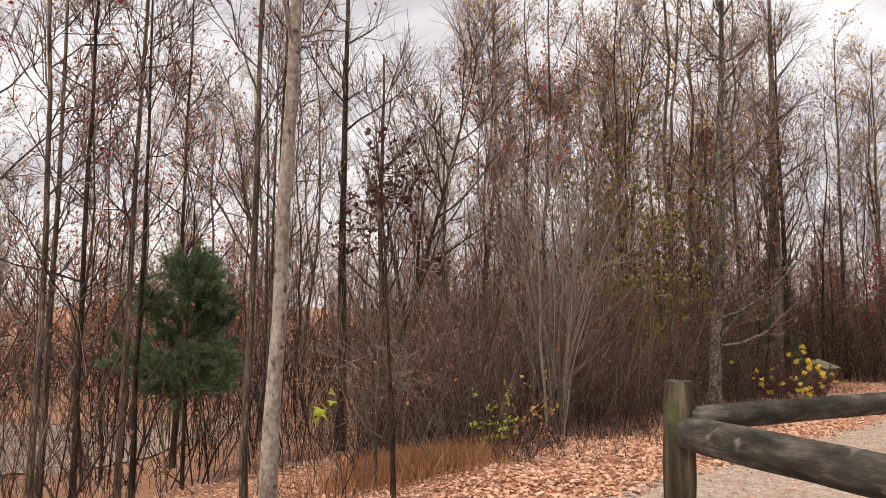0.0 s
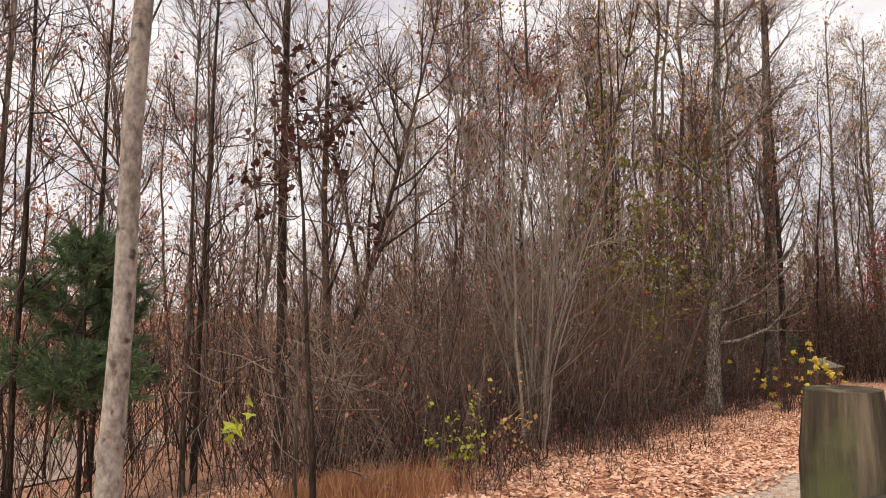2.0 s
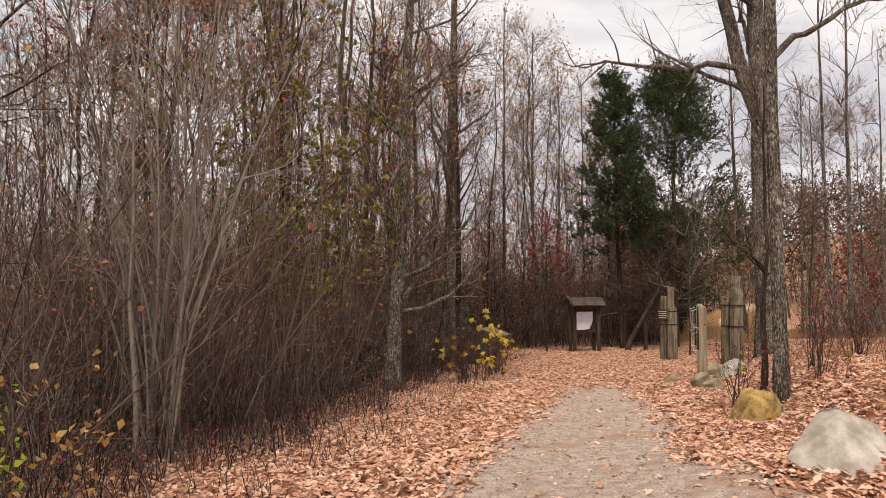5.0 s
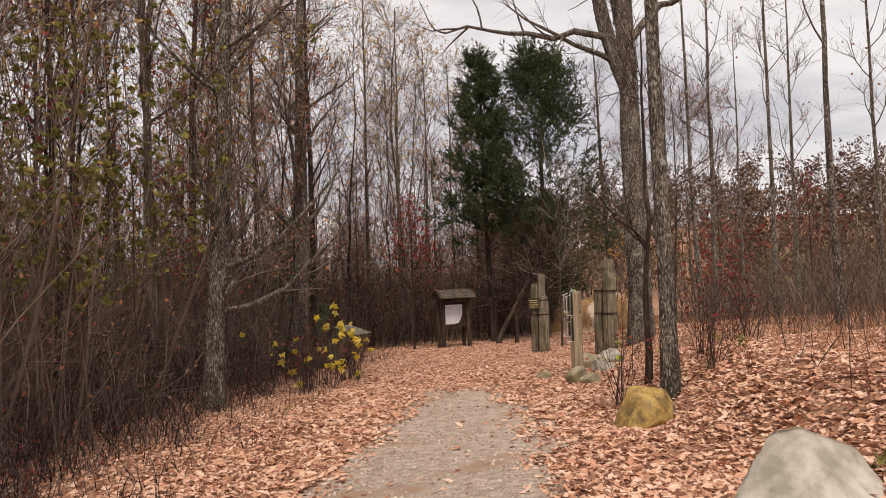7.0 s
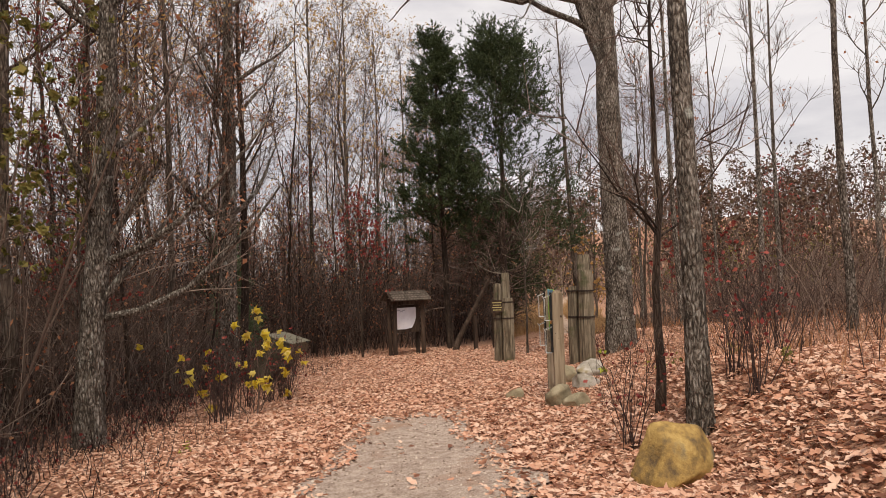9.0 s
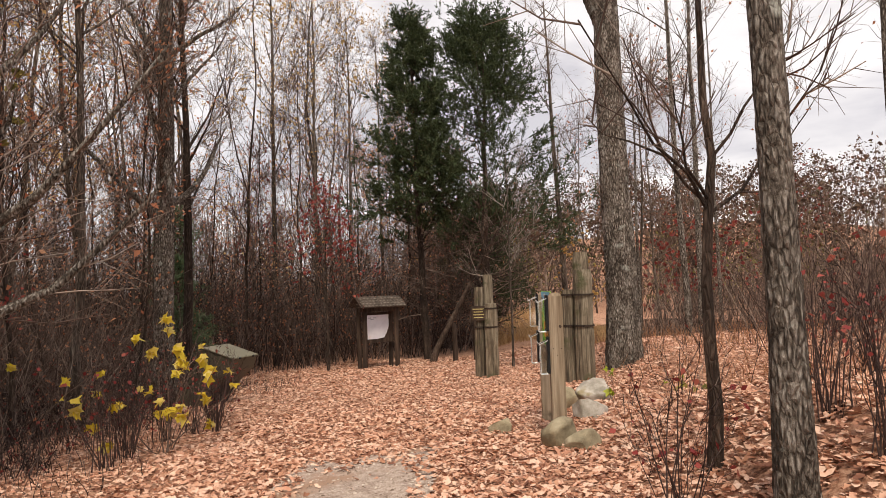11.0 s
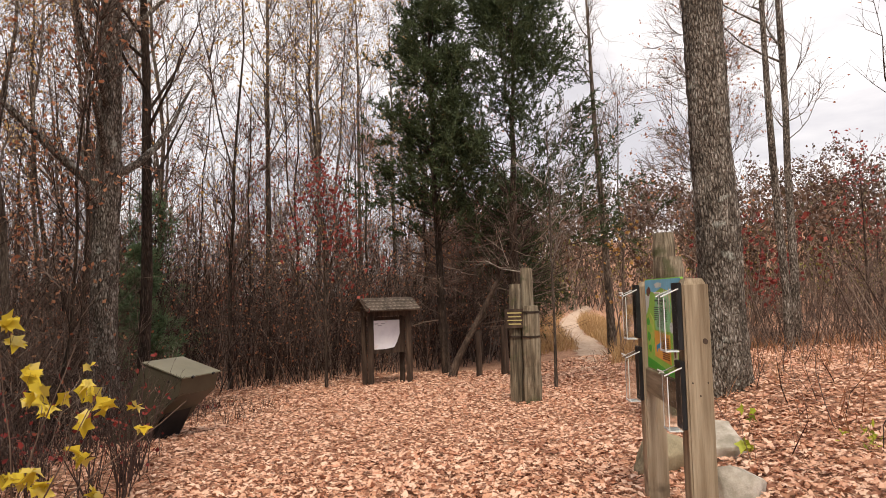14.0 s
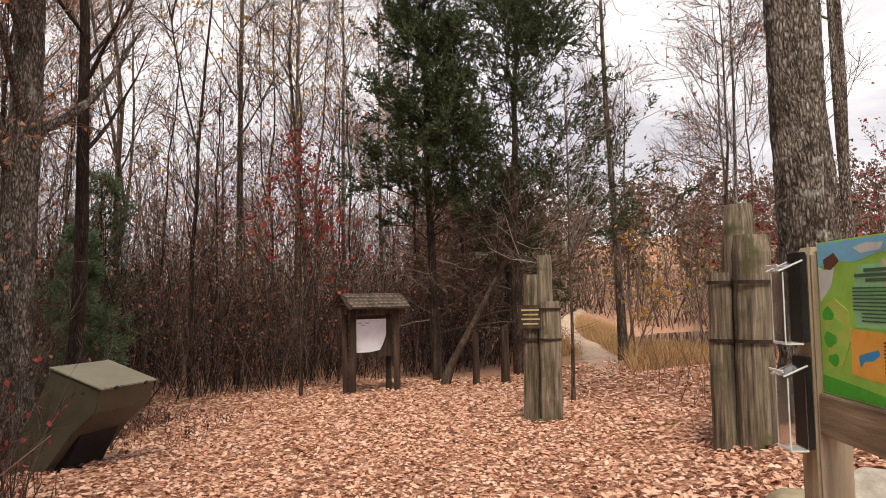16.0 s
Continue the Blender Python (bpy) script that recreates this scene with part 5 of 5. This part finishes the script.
def deep_wood(rng, n):
    a, s = rng.uniform(-16, 34, n), rng.uniform(-30, -9, n)
    P = TRAIL0 + a[:, None] * AHEAD + s[:, None] * RIGHT
    return P[:, 0], P[:, 1]


def wood_end(rng, n):
    x, y = rng.uniform(14, 34, n), rng.uniform(30.2, 41, n)
    keep = track_side(x, y)[0] < -2.5
    return x[keep], y[keep]


def right_bank(rng, n):
    a, s = rng.uniform(5, 26, n), 2.6 + 9 * rng.uniform(0, 1, n) ** 0.8
    P = TRAIL0 + a[:, None] * AHEAD + s[:, None] * RIGHT
    return P[:, 0], P[:, 1]


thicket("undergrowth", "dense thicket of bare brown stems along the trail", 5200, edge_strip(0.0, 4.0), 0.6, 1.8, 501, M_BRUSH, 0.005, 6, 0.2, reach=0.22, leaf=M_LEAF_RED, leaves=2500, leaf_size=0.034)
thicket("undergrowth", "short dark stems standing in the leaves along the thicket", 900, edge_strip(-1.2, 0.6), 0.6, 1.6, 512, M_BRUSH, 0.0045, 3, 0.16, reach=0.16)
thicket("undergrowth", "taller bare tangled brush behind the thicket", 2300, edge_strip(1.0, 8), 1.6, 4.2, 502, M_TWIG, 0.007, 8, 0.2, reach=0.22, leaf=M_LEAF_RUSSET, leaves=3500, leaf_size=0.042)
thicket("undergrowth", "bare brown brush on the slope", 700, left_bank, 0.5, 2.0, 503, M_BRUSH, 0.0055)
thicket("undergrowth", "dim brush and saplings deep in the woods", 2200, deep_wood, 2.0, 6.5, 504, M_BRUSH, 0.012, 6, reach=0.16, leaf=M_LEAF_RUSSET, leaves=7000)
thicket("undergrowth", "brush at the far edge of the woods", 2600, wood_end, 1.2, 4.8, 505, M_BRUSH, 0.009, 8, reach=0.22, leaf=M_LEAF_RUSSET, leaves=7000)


def wood_deep_end(rng, n):
    x, y = rng.uniform(6, 34, n), rng.uniform(30.5, 44, n)
    keep = (track_side(x, y)[0] < -3.0) & (y > 30.5 + 0.3 * np.maximum(0, 16 - x))
    return x[keep], y[keep]


thicket("undergrowth", "tall saplings with thin russet leaves deep in the woods", 1500, wood_deep_end, 3.5, 8.0, 511, M_TWIG, 0.011, 9, 0.1, reach=0.13, leaf=M_LEAF_RUSSET, leaves=9000, bend=0.1)


def far_right(rng, n):
    a, s = rng.uniform(13, 34, n), rng.uniform(6.5, 18, n)
    P = TRAIL0 + a[:, None] * AHEAD + s[:, None] * RIGHT
    keep = ((P[:, 0] - 43) / 16) ** 2 + ((P[:, 1] - 31) / 10) ** 2 > 1
    return P[keep, 0], P[keep, 1]


def left_deep(rng, n):
    x, y = rng.uniform(-24, 1, n), rng.uniform(13, 32, n)
    keep = (lane(x, y)[1] < -7) & ~((x < -7.5) & (y > 18))
    return x[keep], y[keep]


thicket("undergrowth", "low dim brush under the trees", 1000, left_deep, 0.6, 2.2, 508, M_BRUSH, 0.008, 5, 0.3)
thicket("undergrowth", "bare brush on the slope above the pond", 1500, far_right, 0.8, 2.8, 507, M_TWIG, 0.009, 6, 0.25, reach=0.25)
def beyond_pond(rng, n):
    q, d = np.radians(rng.uniform(45, 108, n)), rng.uniform(50, 82, n)
    return 9 + d * np.sin(q), 14 + d * np.cos(q)


thicket("undergrowth", "dull brush on the lower hillside", 1400, beyond_pond, 1.5, 4.5, 509, M_TWIG, 0.03, 6, 0.3, reach=0.3)
def far_ring(rng, n):
    q, d = np.radians(rng.uniform(-80, 44, n)), rng.uniform(40, 68, n)
    return 9 + d * np.sin(q), 14 + d * np.cos(q)


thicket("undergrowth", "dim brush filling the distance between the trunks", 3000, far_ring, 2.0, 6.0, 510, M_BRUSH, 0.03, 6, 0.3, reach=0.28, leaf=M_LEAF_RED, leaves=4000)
thicket("undergrowth", "sparse dry stems on the leafy bank", 1000, right_bank, 0.3, 1.1, 506, M_BRUSH, 0.004, 4)


def tufts(name, label, n, place, h, seed, mat, w=0.006):
    rng = np.random.default_rng(seed)
    X, Y = place(rng, n)
    n = len(X)
    base = np.stack([X, Y, height(X, Y)], -1)
    d = np.stack([rng.normal(0, 0.35, n), rng.normal(0, 0.35, n), np.ones(n)], -1) * (h * rng.uniform(0.3, 1.35, n))[:, None]
    side = unit(np.stack([rng.normal(size=n), rng.normal(size=n), np.zeros(n)], -1)) * w
    bend = np.stack([rng.normal(0, 0.12, n), rng.normal(0, 0.12, n), np.full(n, -0.06)], -1) * h
    V = np.stack([base - side, base + side, base + d * 0.6 + side * 0.7, base + d * 0.6 - side * 0.7, base + d + bend + side * 0.1, base + d + bend - side * 0.1], 1)
    b = (np.arange(n) * 6)[:, None]
    F = np.concatenate([b + np.array([[0, 1, 2, 3]]), b + np.array([[3, 2, 4, 5]])])
    return tagged(mesh_object(name, V.reshape(-1, 3), F, mat), label, "grass", kind="stuff")


def disc(cx, cy, rx, ry):
    def place(rng, n):
        q, u = rng.uniform(0, 2 * np.pi, n), np.sqrt(rng.uniform(0, 1, n))
        return cx + rx * u * np.cos(q), cy + ry * u * np.sin(q)
    return place


def track_sides(rng, n):
    a, s = rng.uniform(1.5, 30, n), np.where(rng.uniform(0, 1, n) < 0.75, 1, -1) * (0.55 + 2.3 * rng.uniform(0, 1, n))
    a = np.where(s < 0, 8 + a * 0.7, a)
    return 21.4 + a * 0.80 + (s + 0.5 * np.sin(a * 0.2)) * 0.60, 22.4 + a * 0.60 - (s + 0.5 * np.sin(a * 0.2)) * 0.80


tufts("rust_grass", "patch of rust-brown dry grass", 5000, lambda g, n: (g.normal(-0.5, 0.55, n), g.normal(10.0, 0.4, n)), 0.36, 601, M_GRASS_RED)
tufts("dry_grass", "tall golden dry grass beside the sandy track", 17000, track_sides, 0.5, 602, M_GRASS, 0.009)
tufts("dry_grass", "thin rust grass on the leafy bank", 4000, right_bank, 0.35, 603, M_GRASS_RED)


def litter(rng, n):
    a, s = rng.uniform(-8, 30, n * 3), rng.uniform(-10, 12, n * 3)
    P = TRAIL0 + a[:, None] * AHEAD + s[:, None] * RIGHT
    on = on_gravel(P[:, 0], P[:, 1])
    dist = np.hypot(P[:, 0] - 8, P[:, 1] - 12)
    chance = np.where(on > 0.25, 0.02, np.where(on > 0, 0.4, 1.0)) * (1 - 0.66 * step(dist, 8, 20)) * (1 - 0.7 * step(np.abs(s + 0.5), 4.5, 9))
    keep = rng.uniform(0, 1, n * 3) < chance
    return P[keep][:n, 0], P[keep][:n, 1]


rng = np.random.default_rng(700)
lx, ly = litter(rng, 230000)
lc = np.stack([lx, ly, height(lx, ly) + rng.uniform(0.012, 0.05, len(lx))], -1)
la, ls = lane(lx, ly)
close = (la > -2.5) & (la < 16.5) & (np.abs(ls) < 3.6)
tagged(mesh_object("fallen_leaves", *leaf_quads(rng, lc[~close], 0.043 + 0.022 * step(np.hypot(lx - 8, ly - 12), 9, 19)[~close], 0.86, 1.45), M_LEAF), "curled copper-brown fallen leaves covering the ground", "leaves", kind="stuff")
tagged(mesh_object("fallen_leaves", *oak_leaves(rng, lc[close], 0.052), M_LEAF), "curled oak leaves lying thick along the trail", "leaves", kind="stuff")

rng = np.random.default_rng(710)
n = 60000
qx, qy = rng.uniform(-3, 14, n), rng.uniform(0, 19, n)
ok = on_gravel(qx, qy) > 0.02
qx, qy = qx[ok], qy[ok]
n = len(qx)
octa = np.array([[1, 0, 0], [0, 1, 0], [-1, 0, 0], [0, -1, 0], [0, 0, 0.8]], float)
tri = np.array([[0, 1, 4], [1, 2, 4], [2, 3, 4], [3, 0, 4]])
V = octa[None] * rng.uniform(0.5, 1.3, (n, 5, 1)) * rng.uniform(0.005, 0.015, (n, 1, 1)) * rng.choice([1, 1, 1, 1.6], (n, 1, 1)) + np.stack([qx, qy, height(qx, qy) + 0.022], -1)[:, None]
tagged(mesh_object("gravel_stones", V.reshape(-1, 3), ((np.arange(n) * 5)[:, None, None] + tri[None]).reshape(-1, 3), M_PEBBLE), "loose small grey stones on the trail", "gravel", kind="stuff")


def far_wood(name, label, n_trees, place, seed, mat, h, per, card):
    """Distant bare woods: stems and ragged clumps of fine twigs and leaves."""
    rng = np.random.default_rng(seed)
    X, Y = place(rng, n_trees)
    n = len(X)
    H = h * rng.uniform(0.6, 1.25, n)
    base = np.stack([X, Y, height(X, Y) - 0.2], -1)
    top = base + np.stack([rng.normal(0, 1.1, n), rng.normal(0, 1.1, n), H], -1)
    P = np.stack([base, base * 0.5 + top * 0.5 + rng.normal(0, 0.35, (n, 3)), top], 1)
    stems = tubes(P, (0.085 * rng.uniform(0.5, 1.2, n))[:, None] * np.array([[1, 0.6, 0.15]]), 4)
    B, _, _ = sprout(rng, P, 9, 0.15, 1.0, 50, h * 0.22, 2, 0.5, 0.15)
    limbs = tubes(B, np.full(len(B), 0.03)[:, None] * np.array([[1, 0.4]]), 3)
    T, _, _ = sprout(rng, B, 4, 0.2, 1.0, 40, h * 0.11, 2, 0.3, 0.15)
    fine = tubes(T, np.full(len(T), 0.016)[:, None] * np.array([[1, 0.4]]), 3)
    tagged(mesh_object(name, *join(stems, limbs, fine), M_TWIG), label, "woods", kind="stuff")
    if per:
        pick = rng.integers(0, len(T), n * per)
        c = T[pick, 1] + rng.normal(0, h * 0.03, (n * per, 3))
        tagged(mesh_object(name + "_foliage", *cards(rng, c, card, 1.5), mat), "thin autumn foliage of distant woods", "woods", kind="stuff")


def arc(a0, a1, d0, d1):
    def place(rng, n):
        q, d = np.radians(rng.uniform(a0, a1, n)), rng.uniform(d0, d1, n)
        return 9 + d * np.sin(q), 14 + d * np.cos(q)
    return place


far_wood("far_woods", "bare woods behind the trees", 500, arc(-75, 48, 32, 66), 801, M_LEAF_RUSSET, 9.5, 60, 0.12)
far_wood("hill_woods", "autumn-coloured woods on the hillside", 620, arc(42, 115, 54, 120), 802, M_HILL, 9, 130, 0.24)
far_wood("bank_woods", "brush and young trees beyond the pond", 130, arc(48, 100, 50, 62), 803, M_OLIVE, 5, 40, 0.14)
far_wood("rear_woods", "bare woods behind the walk", 160, arc(110, 290, 34, 60), 804, M_LEAF_RUSSET, 12, 10, 0.14)
